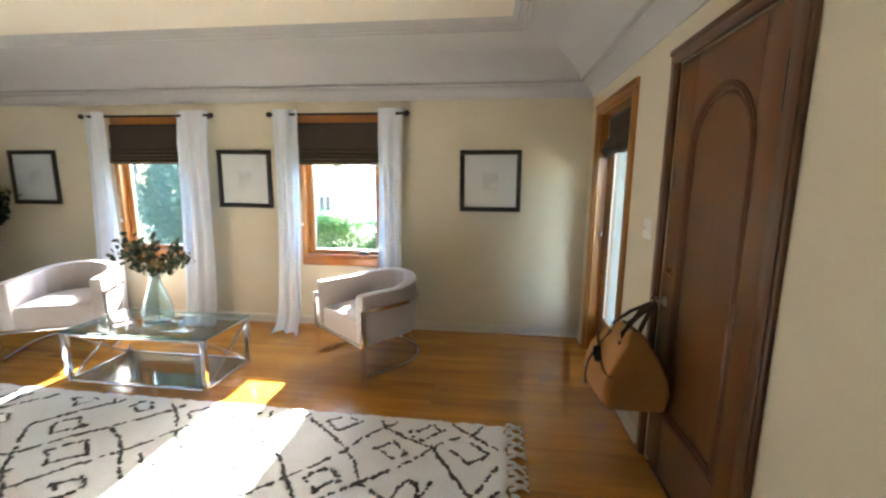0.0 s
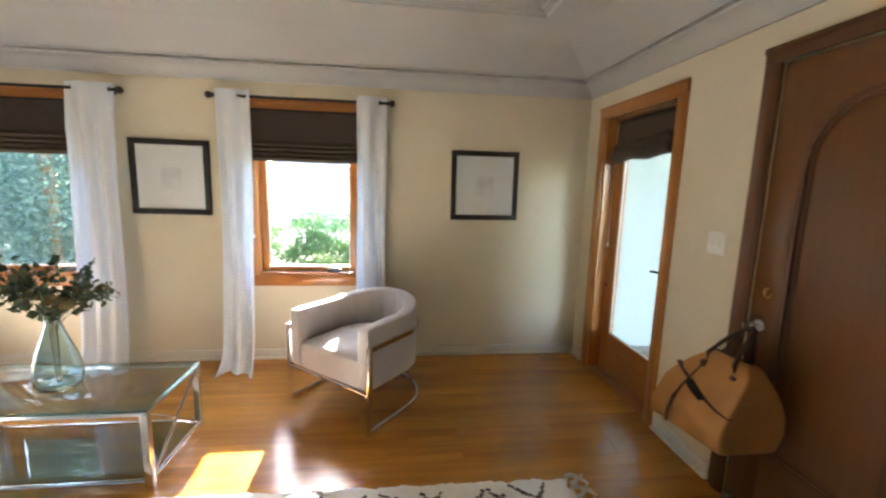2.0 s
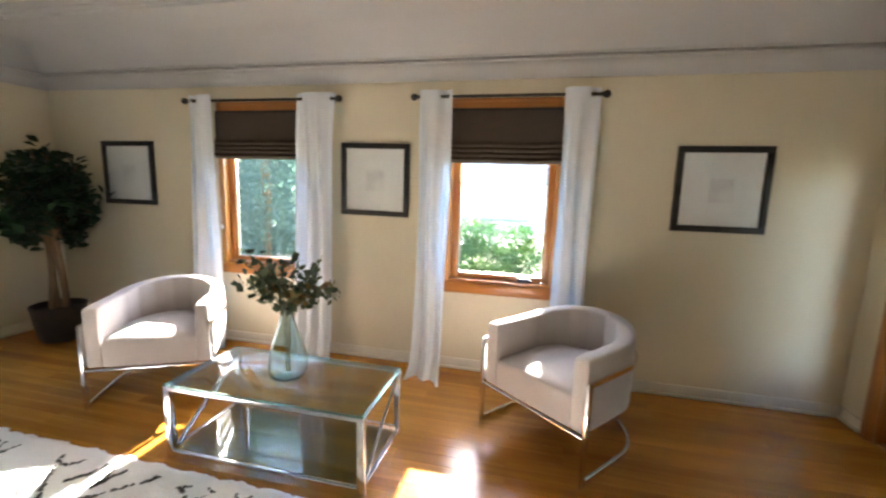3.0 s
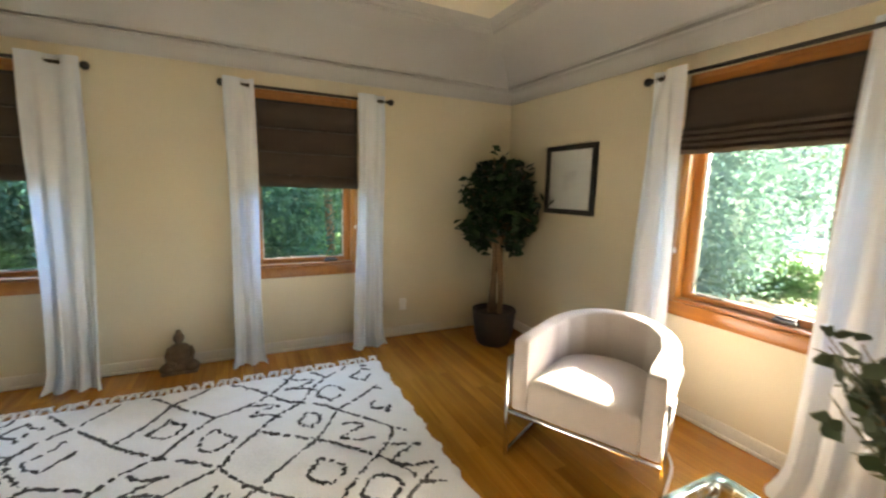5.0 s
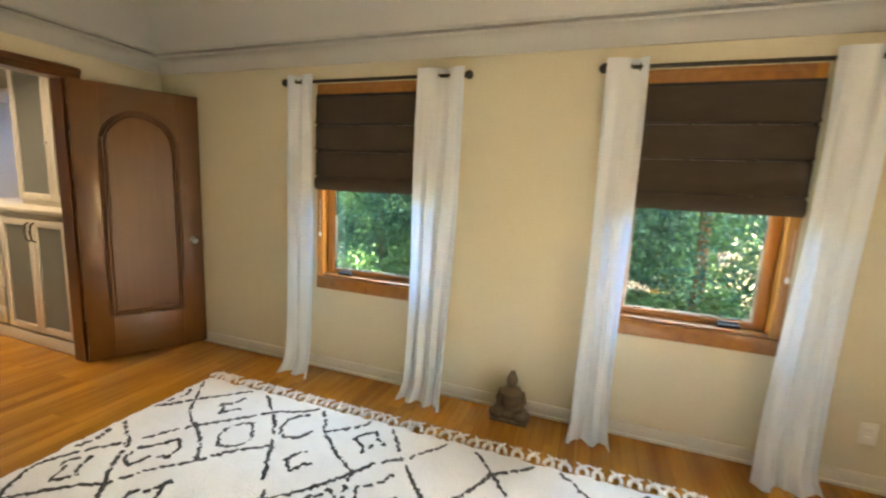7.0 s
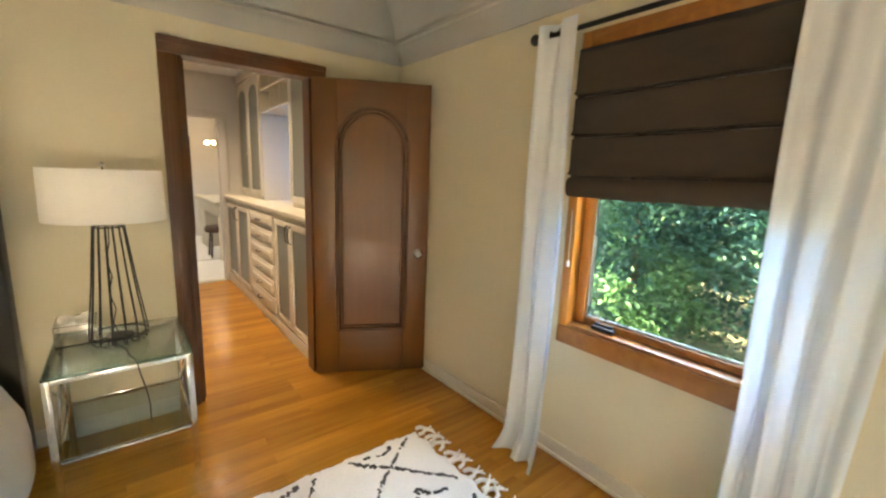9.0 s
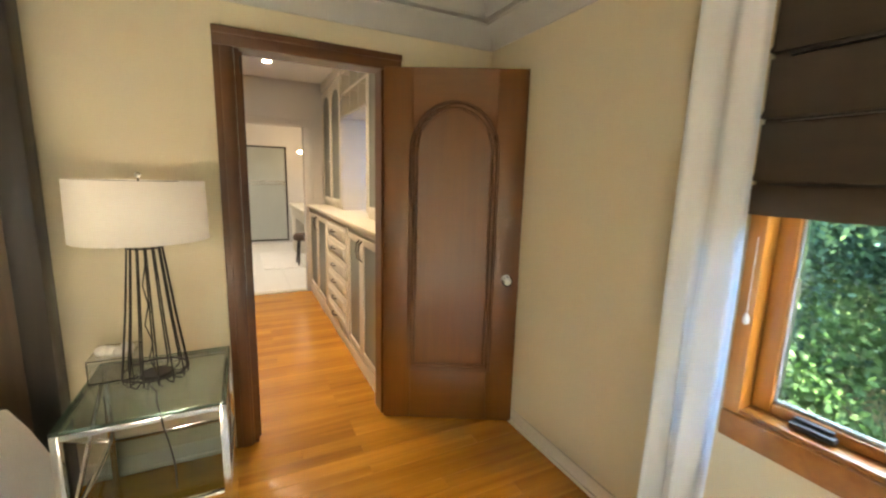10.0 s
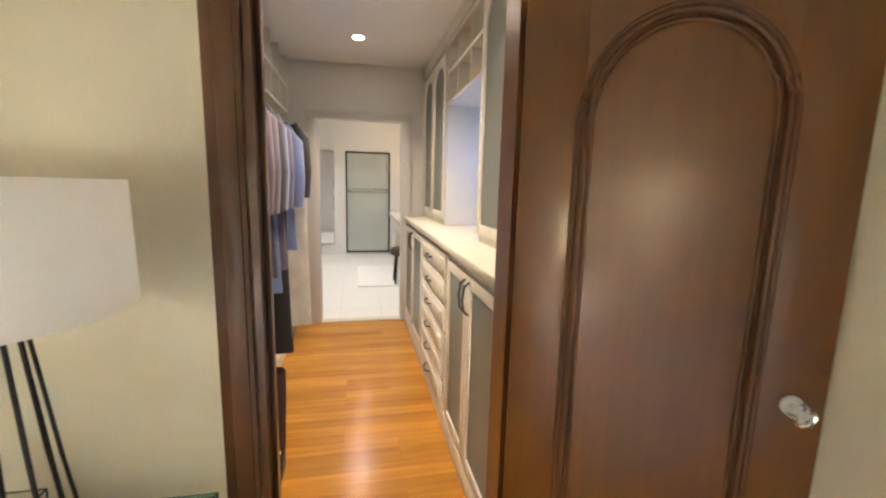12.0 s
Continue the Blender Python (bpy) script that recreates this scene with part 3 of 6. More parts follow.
def curtain(at, rz, x0, x1, foot0, foot1, kick, folds, seed, group):
    """A hanging panel between x0 and x1 along its rod, gathered in folds, its hem pushed out into the room."""
    rng = random.Random(seed)
    cu = thing("curtain", "white linen curtain panel with gathered folds", "curtain", at, rz, group)
    bm = bmesh.new()
    nx, nz = 64, 40
    ph = rng.uniform(0, 6)
    grid = []
    drift = [rng.uniform(-0.5, 0.5) for _ in range(folds * 2 + 3)]
    for j in range(nz + 1):
        v = j / nz
        z = 2.135 * (1 - v) + 0.004
        hem = max(0.0, (v - 0.86) / 0.14)
        row = []
        for i in range(nx + 1):
            u = i / nx
            a = x0 + (x1 - x0) * u
            b = foot0 + (foot1 - foot0) * u
            x = a + (b - a) * v ** 1.6
            d = drift[int(u * folds * 2)]
            amp = 0.017 + 0.010 * v + 0.006 * hem
            wob = math.sin(2 * math.pi * folds * u + ph + 0.9 * d * v + 0.7 * math.sin(3.1 * v + seed))
            wob2 = math.sin(2 * math.pi * folds * 2.7 * u + 2 * ph + 2.2 * v) * 0.16
            lift = min(1.0, v * 7)
            pud = max(0.0, (v - 0.94) / 0.06) ** 2
            mid = (foot0 + foot1) / 2
            x = mid + (x - mid) * (1 + 0.17 * pud)
            wob = wob * lift + broad(math.sin(2 * math.pi * u + seed)) * (1 - lift)
            amp += 0.006 * (1 - lift)
            y = 0.010 + 0.016 * lift + 0.045 * pud + amp * (wob + wob2 * v) + kick * (v ** 2.6) * 0.5 + kick * hem * hem * (0.30 + 0.20 * math.sin(5 * u + ph))
            z2 = z
            row.append(bm.verts.new((x + 0.006 * math.sin(7 * v + 5 * u + seed), y, max(0.003, z2))))
        grid.append(row)
    for a, b in zip(grid, grid[1:]):
        for i in range(nx):
            bm.faces.new((a[i], a[i + 1], b[i + 1], b[i]))
    part("panel", bm, SHEER, cu, angle=80)
    # grommets where the cloth weaves across the rod
    depth = [0.010 + 0.028 * broad(math.sin(2 * math.pi * i / 400 + seed)) for i in range(401)]
    for u in [i / 400 for i in range(400) if depth[i] * depth[i + 1] <= 0]:
        bm = bmesh.new()
        gx = x0 + (x1 - x0) * u
        sweep(bm, [(gx, 0.019 * math.cos(q * math.pi / 6), 2.095 + 0.019 * math.sin(q * math.pi / 6)) for q in range(12)], circle(0.0022, 6), True)
        part("grommet", bm, IRON, cu, "dark metal grommet")
    return cu


def curtain_rod(at, rz, x0, x1):
    r = thing("curtain_rod", "thin black iron curtain rod with ball finials", "curtain rod", at, rz, "curtain rods")
    bm = bmesh.new()
    cyl(bm, (x0, 0, 2.095), (x1, 0, 2.095), 0.011)
    part("rod", bm, IRON, r)
    for x, s in ((x0, -1), (x1, 1)):
        bm = bmesh.new()
        cyl(bm, (x, 0, 2.095), (x + s * 0.014, 0, 2.095), 0.016)
        ball(bm, (x + s * 0.032, 0, 2.095), 0.026)
        part("finial", bm, IRON, r)
        bm = bmesh.new()
        xb = x - s * 0.06
        cyl(bm, (xb, -0.088, 2.095), (xb, 0, 2.095), 0.007, seg=8)
        cyl(bm, (xb, -0.0885, 2.095), (xb, -0.080, 2.095), 0.024, seg=14)
        ball(bm, (xb, 0, 2.095), 0.016)
        part("bracket", bm, IRON, r)
    return r


# north wall: local x runs to the west
def north(x):
    return (x, Y1, 0.0)


wn1, wn2 = sum(WIN_N[0]) / 2, sum(WIN_N[1]) / 2
window_unit("window_1", north(wn1), 180, 0.85, TRIM_X, -0.2, 0.40)
window_unit("window_2", north(wn2), 180, 0.87, TRIM_X, -0.2, 0.415)
roman_blind(north(wn1), 180, 0.85, 1.63, True, "brown roman blind gathered at the window top")
roman_blind(north(wn2), 180, 0.87, 1.63, True, "brown roman blind gathered at the window top")
RODY = Y1 - 0.09
curtain_rod((0, RODY, 0), 180, 0.68, 1.955)
curtain_rod((0, RODY, 0), 180, 2.62, 3.97)
curtain((0, RODY, 0), 180, 1.69, 1.925, 1.70, 1.93, 0.18, 2, 3, "curtains at the bright windows")
curtain((0, RODY, 0), 180, 0.69, 0.915, 0.69, 0.915, 0.08, 2, 4, "curtains at the bright windows")
curtain((0, RODY, 0), 180, 2.63, 2.955, 2.66, 2.99, 0.12, 3, 5, "curtains at the bright windows")
curtain((0, RODY, 0), 180, 3.73, 3.95, 3.66, 4.01, 0.12, 2, 6, "curtains at the bright windows")

ww1, ww2 = sum(WIN_W[0]) / 2, sum(WIN_W[1]) / 2
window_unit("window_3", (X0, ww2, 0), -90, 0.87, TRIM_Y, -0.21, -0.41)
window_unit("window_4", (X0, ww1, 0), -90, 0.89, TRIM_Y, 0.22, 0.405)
roman_blind((X0, ww1, 0), -90, 0.89, 1.365, False, "brown roman blind half lowered over the window")
roman_blind((X0, ww2, 0), -90, 0.87, 1.365, False, "brown roman blind half lowered over the window")
RODX = X0 + 0.09
curtain_rod((RODX, 0, 0), -90, -0.985, 0.295)
curtain_rod((RODX, 0, 0), -90, -3.005, -1.80)
curtain((RODX, 0, 0), -90, 0.07, 0.285, 0.06, 0.285, 0.05, 2, 7, "curtains at the garden windows")
curtain((RODX, 0, 0), -90, -1.005, -0.70, -0.965, -0.69, 0.06, 3, 8, "curtains at the garden windows")
curtain((RODX, 0, 0), -90, -1.985, -1.785, -1.985, -1.785, 0.05, 2, 9, "curtains at the garden windows")
curtain((RODX, 0, 0), -90, -2.975, -2.755, -2.96, -2.70, 0.06, 2, 10, "curtains at the garden windows")


# ---- doors ----
def arch(xa, xb, zs, rise, n=18):
    cx, hw = (xa + xb) / 2, (xb - xa) / 2
    return [(cx - hw * math.cos(math.pi * i / n), zs + rise * math.sin(math.pi * i / n)) for i in range(n + 1)]


def arched_door(door, w, h, knob_u, knob_z, plate=True):
    """A leaf in local x from its hinge, with an arched sunk panel on both faces."""
    xa, xb, za, zs, rise = 0.160, w - 0.160, 0.34, 1.60, 0.25
    part("stile", B(0, xa, -0.02, 0.02, 0.012, h, bev=0.003), DOORW, door)
    part("stile", B(xb, w, -0.02, 0.02, 0.012, h, bev=0.003), DOORW, door)
    part("bottom_rail", B(xa, xb, -0.0195, 0.0195, 0.012, za, bev=0.002), DOORX, door)
    bm = bmesh.new()
    ar = arch(xa, xb, zs, rise)
    for y in (-0.0195, 0.0195):
        lo = [bm.verts.new((x, y, z)) for x, z in ar]
        hi = [bm.verts.new((x, y, h)) for x, z in ar]
        for i in range(len(ar) - 1):
            bm.faces.new((lo[i], lo[i + 1], hi[i + 1], hi[i]))
    bm.verts.ensure_lookup_table()
    n = len(ar)
    for i in range(n - 1):
        bm.faces.new((bm.verts[i], bm.verts[i + 1], bm.verts[2 * n + i + 1], bm.verts[2 * n + i]))
        bm.faces.new((bm.verts[n + i], bm.verts[n + i + 1], bm.verts[3 * n + i + 1], bm.verts[3 * n + i]))
    part("top_rail", bm, DOORX, door)
    bm = bmesh.new()
    out = [(xa, za)] + ar + [(xb, za)]
    f0 = [bm.verts.new((x, -0.009, z)) for x, z in out]
    f1 = [bm.verts.new((x, 0.009, z)) for x, z in out]
    bm.faces.new(f0)
    bm.faces.new(list(reversed(f1)))
    part("panel", bm, DOORW, door)
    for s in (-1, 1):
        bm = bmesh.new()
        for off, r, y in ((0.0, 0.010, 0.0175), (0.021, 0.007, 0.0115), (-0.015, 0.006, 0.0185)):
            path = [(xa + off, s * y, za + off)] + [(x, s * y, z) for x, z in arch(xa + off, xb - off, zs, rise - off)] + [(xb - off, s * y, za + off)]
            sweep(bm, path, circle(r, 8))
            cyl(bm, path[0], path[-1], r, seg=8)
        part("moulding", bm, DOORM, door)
    for s in (-1, 1):
        bm = bmesh.new()
        cyl(bm, (knob_u, s * 0.019, knob_z), (knob_u, s * 0.026, knob_z), 0.026, seg=20)
        cyl(bm, (knob_u, s * 0.026, knob_z), (knob_u, s * 0.05, knob_z), 0.010, seg=12)
        rose = part("rose", bm, STEEL, door, "aged pewter door rose")
        bm = bmesh.new()
        lathe(bm, [(0.012, 0), (0.022, 0.006), (0.030, 0.018), (0.030, 0.028), (0.022, 0.038), (0.010, 0.042)], 8)
        bmesh.ops.transform(bm, matrix=Matrix.Translation((knob_u, s * 0.048, knob_z)) @ Matrix.Rotation(-s * math.pi / 2, 4, "X"), verts=bm.verts[:])
        part("knob", bm, CRYSTAL, rose, "faceted crystal door knob", angle=15)
    bm = bmesh.new()
    for z in (0.22, 1.78):
        cyl(bm, (0.004, 0.031, z - 0.09), (0.004, 0.031, z + 0.09), 0.011, seg=10)
        box(bm, 0.002, 0.030, 0.0202, 0.0235, z - 0.085, z + 0.085)
    part("hinge", bm, BLACKF, door, "black iron hinge")


def casing_y(name, plane, s, a, b, ztop, head_m, upright_m, label, wide=0.088):
    """Door casing on a wall facing along y: s is the side it stands proud of."""
    c = thing(name, label, "door casing", kind="structure")

    def leg(x0, x1):
        bm = B(x0, x1, *sorted((plane, plane + s * 0.018)), 0.0, ztop, bev=0.004)
        box(bm, x0 + 0.012, x1 - 0.03, *sorted((plane + s * 0.018, plane + s * 0.026)), 0.0, ztop, 0.004)
        return bm
    part("upright", leg(a - wide, a), upright_m, c)
    part("upright", leg(b, b + wide), upright_m, c)
    bm = B(a - wide, b + wide, *sorted((plane, plane + s * 0.020)), ztop + 0.001, ztop + 0.086, bev=0.004)
    box(bm, a - wide, b + wide, *sorted((plane + s * 0.020, plane + s * 0.030)), ztop + 0.05, ztop + 0.082, 0.004)
    part("head", bm, head_m, c)
    return c


def casing_x(name, plane, s, a, b, ztop, head_m, upright_m, label, wide=0.082):
    c = thing(name, label, "door casing", kind="structure")
    for y0, y1 in ((a - wide, a), (b, b + wide)):
        bm = B(*sorted((plane, plane + s * 0.018)), y0, y1, 0.0, ztop, bev=0.004)
        box(bm, *sorted((plane + s * 0.018, plane + s * 0.026)), y0 + 0.012, y1 - 0.03, 0.0, ztop, 0.004)
        part("upright", bm, upright_m, c)
    bm = B(*sorted((plane, plane + s * 0.020)), a - wide, b + wide, ztop + 0.001, ztop + 0.076, bev=0.004)
    box(bm, *sorted((plane + s * 0.020, plane + s * 0.028)), a - wide, b + wide, ztop + 0.045, ztop + 0.072, 0.004)
    part("head", bm, head_m, c)
    return c


casing_y("trim_closet_door", Y0, 1, *SDOOR, 2.03, CASEX, CASEV, "dark brown wooden door casing")
bm = B(SDOOR[0] + 0.001, SDOOR[0] + 0.022, Y0 - 0.119, Y0, 0, 2.03)
box(bm, SDOOR[1] - 0.022, SDOOR[1] - 0.001, Y0 - 0.119, Y0, 0, 2.03)
box(bm, SDOOR[0] + 0.001, SDOOR[1] - 0.001, Y0 - 0.119, Y0, 2.031, 2.049)
box(bm, SDOOR[1] - 0.036, SDOOR[1] - 0.022, Y0 - 0.08, Y0 - 0.05, 0, 2.03, 0.002)
tagged(part("trim_closet_jamb", bm, CASEV), "dark brown wooden door jamb", "door jamb", kind="structure")
bm = B(SDOOR[1] - 0.030, SDOOR[1] - 0.0225, Y0 - 0.05, Y0 - 0.02, 1.93, 2.0, bev=0.002)
tagged(part("trim_strike_plate", bm, IRON), "small black metal catch on the jamb", "catch", kind="structure")
door_1 = thing("door_1", "open brown wooden door with an arched panel", "door", (-4.935, Y0 + 0.035, 0.0), 152, kind="structure")
arched_door(door_1, 0.775, 2.035, 0.705, 0.895)

casing_x("trim_hall_door", X1, -1, *EDOOR, 2.04, CASEY, CASEV, "dark brown wooden door casing")
door_2 = thing("door_2", "closed brown wooden door with an arched panel", "door", (X1 + 0.026, EDOOR[0] + 0.004, 0.0), 90, kind="structure")
arched_door(door_2, 0.772, 2.035, 0.71, 0.895)
bm = bmesh.new()
cyl(bm, (0.685, 0.019, 1.052), (0.685, 0.027, 1.052), 0.024, seg=18)
box(bm, 0.680, 0.690, 0.027, 0.043, 1.034, 1.070, 0.003)
part("deadbolt", bm, BRASS, door_2, "brass thumb-turn deadbolt")
tagged(part("wall_hall", B(X1 + T + 0.02, X1 + T + 0.05, EDOOR[0] - 0.1, EDOOR[1] + 0.1, -0.1, 2.2), WALL, smooth=False), "plain wall behind the closed door", "wall", kind="structure")

casing_x("trim_porch_door", X1, -1, *GDOOR, 2.04, TRIM_Y, TRIM_V, "orange varnished wooden door casing")
bm = B(X1, X1 + T, GDOOR[0] + 0.001, GDOOR[0] + 0.02, 0, 2.05)
box(bm, X1, X1 + T, GDOOR[1] - 0.02, GDOOR[1] - 0.001, 0, 2.05)
box(bm, X1, X1 + T, GDOOR[0] + 0.02, GDOOR[1] - 0.02, 2.03, 2.058)
tagged(part("trim_porch_jamb", bm, TRIM_V), "orange varnished wooden door jamb", "door jamb", kind="structure")
door_3 = thing("door_3", "orange varnished wooden door with one tall pane", "door", (X1 + 0.112, GDOOR[0] + 0.022, 0.0), 90, kind="structure")
gw = GDOOR[1] - GDOOR[0] - 0.044
part("stile", B(0, 0.105, -0.022, 0.022, 0.01, 2.026, bev=0.004), TRIM_V, door_3)
part("stile", B(gw - 0.105, gw, -0.022, 0.022, 0.01, 2.026, bev=0.004), TRIM_V, door_3)
part("bottom_rail", B(0.105, gw - 0.105, -0.0215, 0.0215, 0.01, 0.33, bev=0.004), TRIM_Y, door_3)
part("top_rail", B(0.105, gw - 0.105, -0.0215, 0.0215, 1.91, 2.026, bev=0.004), TRIM_Y, door_3)
p = part("pane", B(0.106, gw - 0.106, -0.003, 0.003, 0.331, 1.909), PANE, door_3, "clear door glass", smooth=False)
p.visible_shadow = False
bm = bmesh.new()
for a in ((0.106, 0.116, 0.331, 1.909), (gw - 0.116, gw - 0.106, 0.331, 1.909), (0.116, gw - 0.116, 0.331, 0.341)):
    box(bm, a[0], a[1], 0.003, 0.014, a[2], a[3], 0.002)
part("glazing_bead", bm, PLASTIC, door_3, "white glazing bead")
bm = B(0.035, 0.065, 0.021, 0.026, 0.86, 1.06, bev=0.002)
cyl(bm, (0.05, 0.026, 0.96), (0.05, 0.06, 0.96), 0.009, seg=12)
sweep(bm, [(0.05, 0.055, 0.96), (0.10, 0.058, 0.962), (0.15, 0.056, 0.957), (0.165, 0.050, 0.952)], circle(0.008, 8))
part("door_handle", bm, IRON, door_3, "black lever handle")
bm = bmesh.new()
for z in (0.72, 1.45):
    ball(bm, (gw - 0.02, 0.026, z), 0.012)
part("hinge_pin", bm, BRASS, door_3, "small brass hinge pin")
sh = thing("roman_blind", "brown roman blind rolled up on the glass door", "blind", (X1 + 0.087, (GDOOR[0] + GDOOR[1]) / 2, 0), 90, "roman blinds")
bm = bmesh.new()
prof = [(0.0, 1.98), (0.028, 1.98), (0.030, 1.86), (0.052, 1.85), (0.070, 1.825), (0.058, 1.80), (0.078, 1.79), (0.086, 1.765), (0.074, 1.74), (0.050, 1.72), (0.016, 1.715), (0.002, 1.73)]
rings = []
for i in range(11):
    x = -0.33 + 0.066 * i
    sag = 0.010 * math.sin(i * 1.1) - 0.022 * (i / 10)
    rings.append([bm.verts.new((x, y, z + (sag if z < 1.9 else 0))) for y, z in prof])
for a, b in zip(rings, rings[1:]):
    for j in range(len(prof)):
        k = (j + 1) % len(prof)
        bm.faces.new((a[j], a[k], b[k], b[j]))
bm.faces.new(rings[0])
bm.faces.new(list(reversed(rings[-1])))
part("fabric", bm, BLIND, sh, angle=60)
part("headrail", B(-0.335, 0.335, 0.002, 0.032, 1.981, 2.002, bev=0.002), IRON, sh)
bm = bmesh.new()
cyl(bm, (0.345, 0.03, 1.98), (0.345, 0.03, 1.07), 0.0014, seg=6)
lathe(bm, [(0.002, 0), (0.008, 0.004), (0.009, 0.02), (0.004, 0.036)], 10, (0.345, 0.03, 1.035))
part("cord", bm, PLASTIC, sh, "white cord with a toggle")

tagged(part("trim_porch_sill", B(X1 - 0.002, X1 + T + 0.01, GDOOR[0] + 0.021, GDOOR[1] - 0.021, -0.03, 0.008, bev=0.003), TRIM_Y), "orange wooden door sill", "sill", kind="structure")

# ---- walls' small fittings ----
sw = thing("light_switch", "white double light switch plate on the wall", "light switch", (X1, 2.81, 1.23), 90)
part("plate", B(-0.057, 0.057, 0.0005, 0.007, -0.058, 0.058, bev=0.003), PLASTIC, sw)
for x in (-0.023, 0.023):
    part("toggle", B(x - 0.006, x + 0.006, 0.007, 0.016, -0.012, 0.010, bev=0.002), PLASTIC, sw)
ou = thing("wall_outlet", "white power outlet plate low on the wall", "outlet", (X0, 3.20, 0.30), -90)
part("plate", B(-0.036, 0.036, 0.0005, 0.006, -0.058, 0.058, bev=0.003), PLASTIC, ou)
for z in (-0.025, 0.025):
    part("socket", B(-0.016, 0.016, 0.006, 0.008, z - 0.014, z + 0.014, bev=0.002), PLASTIC, ou)


def picture(x, tilt):
    p = thing("framed_picture", "square black framed faint drawing with white mat", "picture", (x, Y1 - 0.002, 1.487), 180, "framed pictures on the wall")
    h, f = 0.284, 0.042
    bm = bmesh.new()
    box(bm, -h, h, 0.0, 0.026, h - f, h, 0.003)
    box(bm, -h, h, 0.0, 0.026, -h, -h + f, 0.003)
    box(bm, -h, -h + f, 0.0, 0.0255, -h + f, h - f, 0.003)
    box(bm, h - f, h, 0.0, 0.0255, -h + f, h - f, 0.003)
    part("picture_frame", bm, BLACKF, p)
    part("mat", B(-h + f, h - f, 0.004, 0.012, -h + f, h - f), MATB, p, "white mat board")
    part("drawing", B(-0.075, 0.075, 0.012, 0.0135, -0.085, 0.075), SKETCH, p, "faint grey pencil drawing")
    g = part("pane", B(-h + f, h - f, 0.0165, 0.0185, -h + f, h - f), PANE, p, "clear picture glass", smooth=False)
    g.visible_shadow = False
    p.rotation_euler = Euler((0, radians(tilt), radians(180)))
    return p


picture(-4.73, 0.3)
picture(-2.322, -0.4)
picture(0.128, 0.3)


# ---- the sitting end: rug, table, chairs ----
RX0, RX1, RY0, RY1 = -5.13, 0.27, -0.66, 2.80


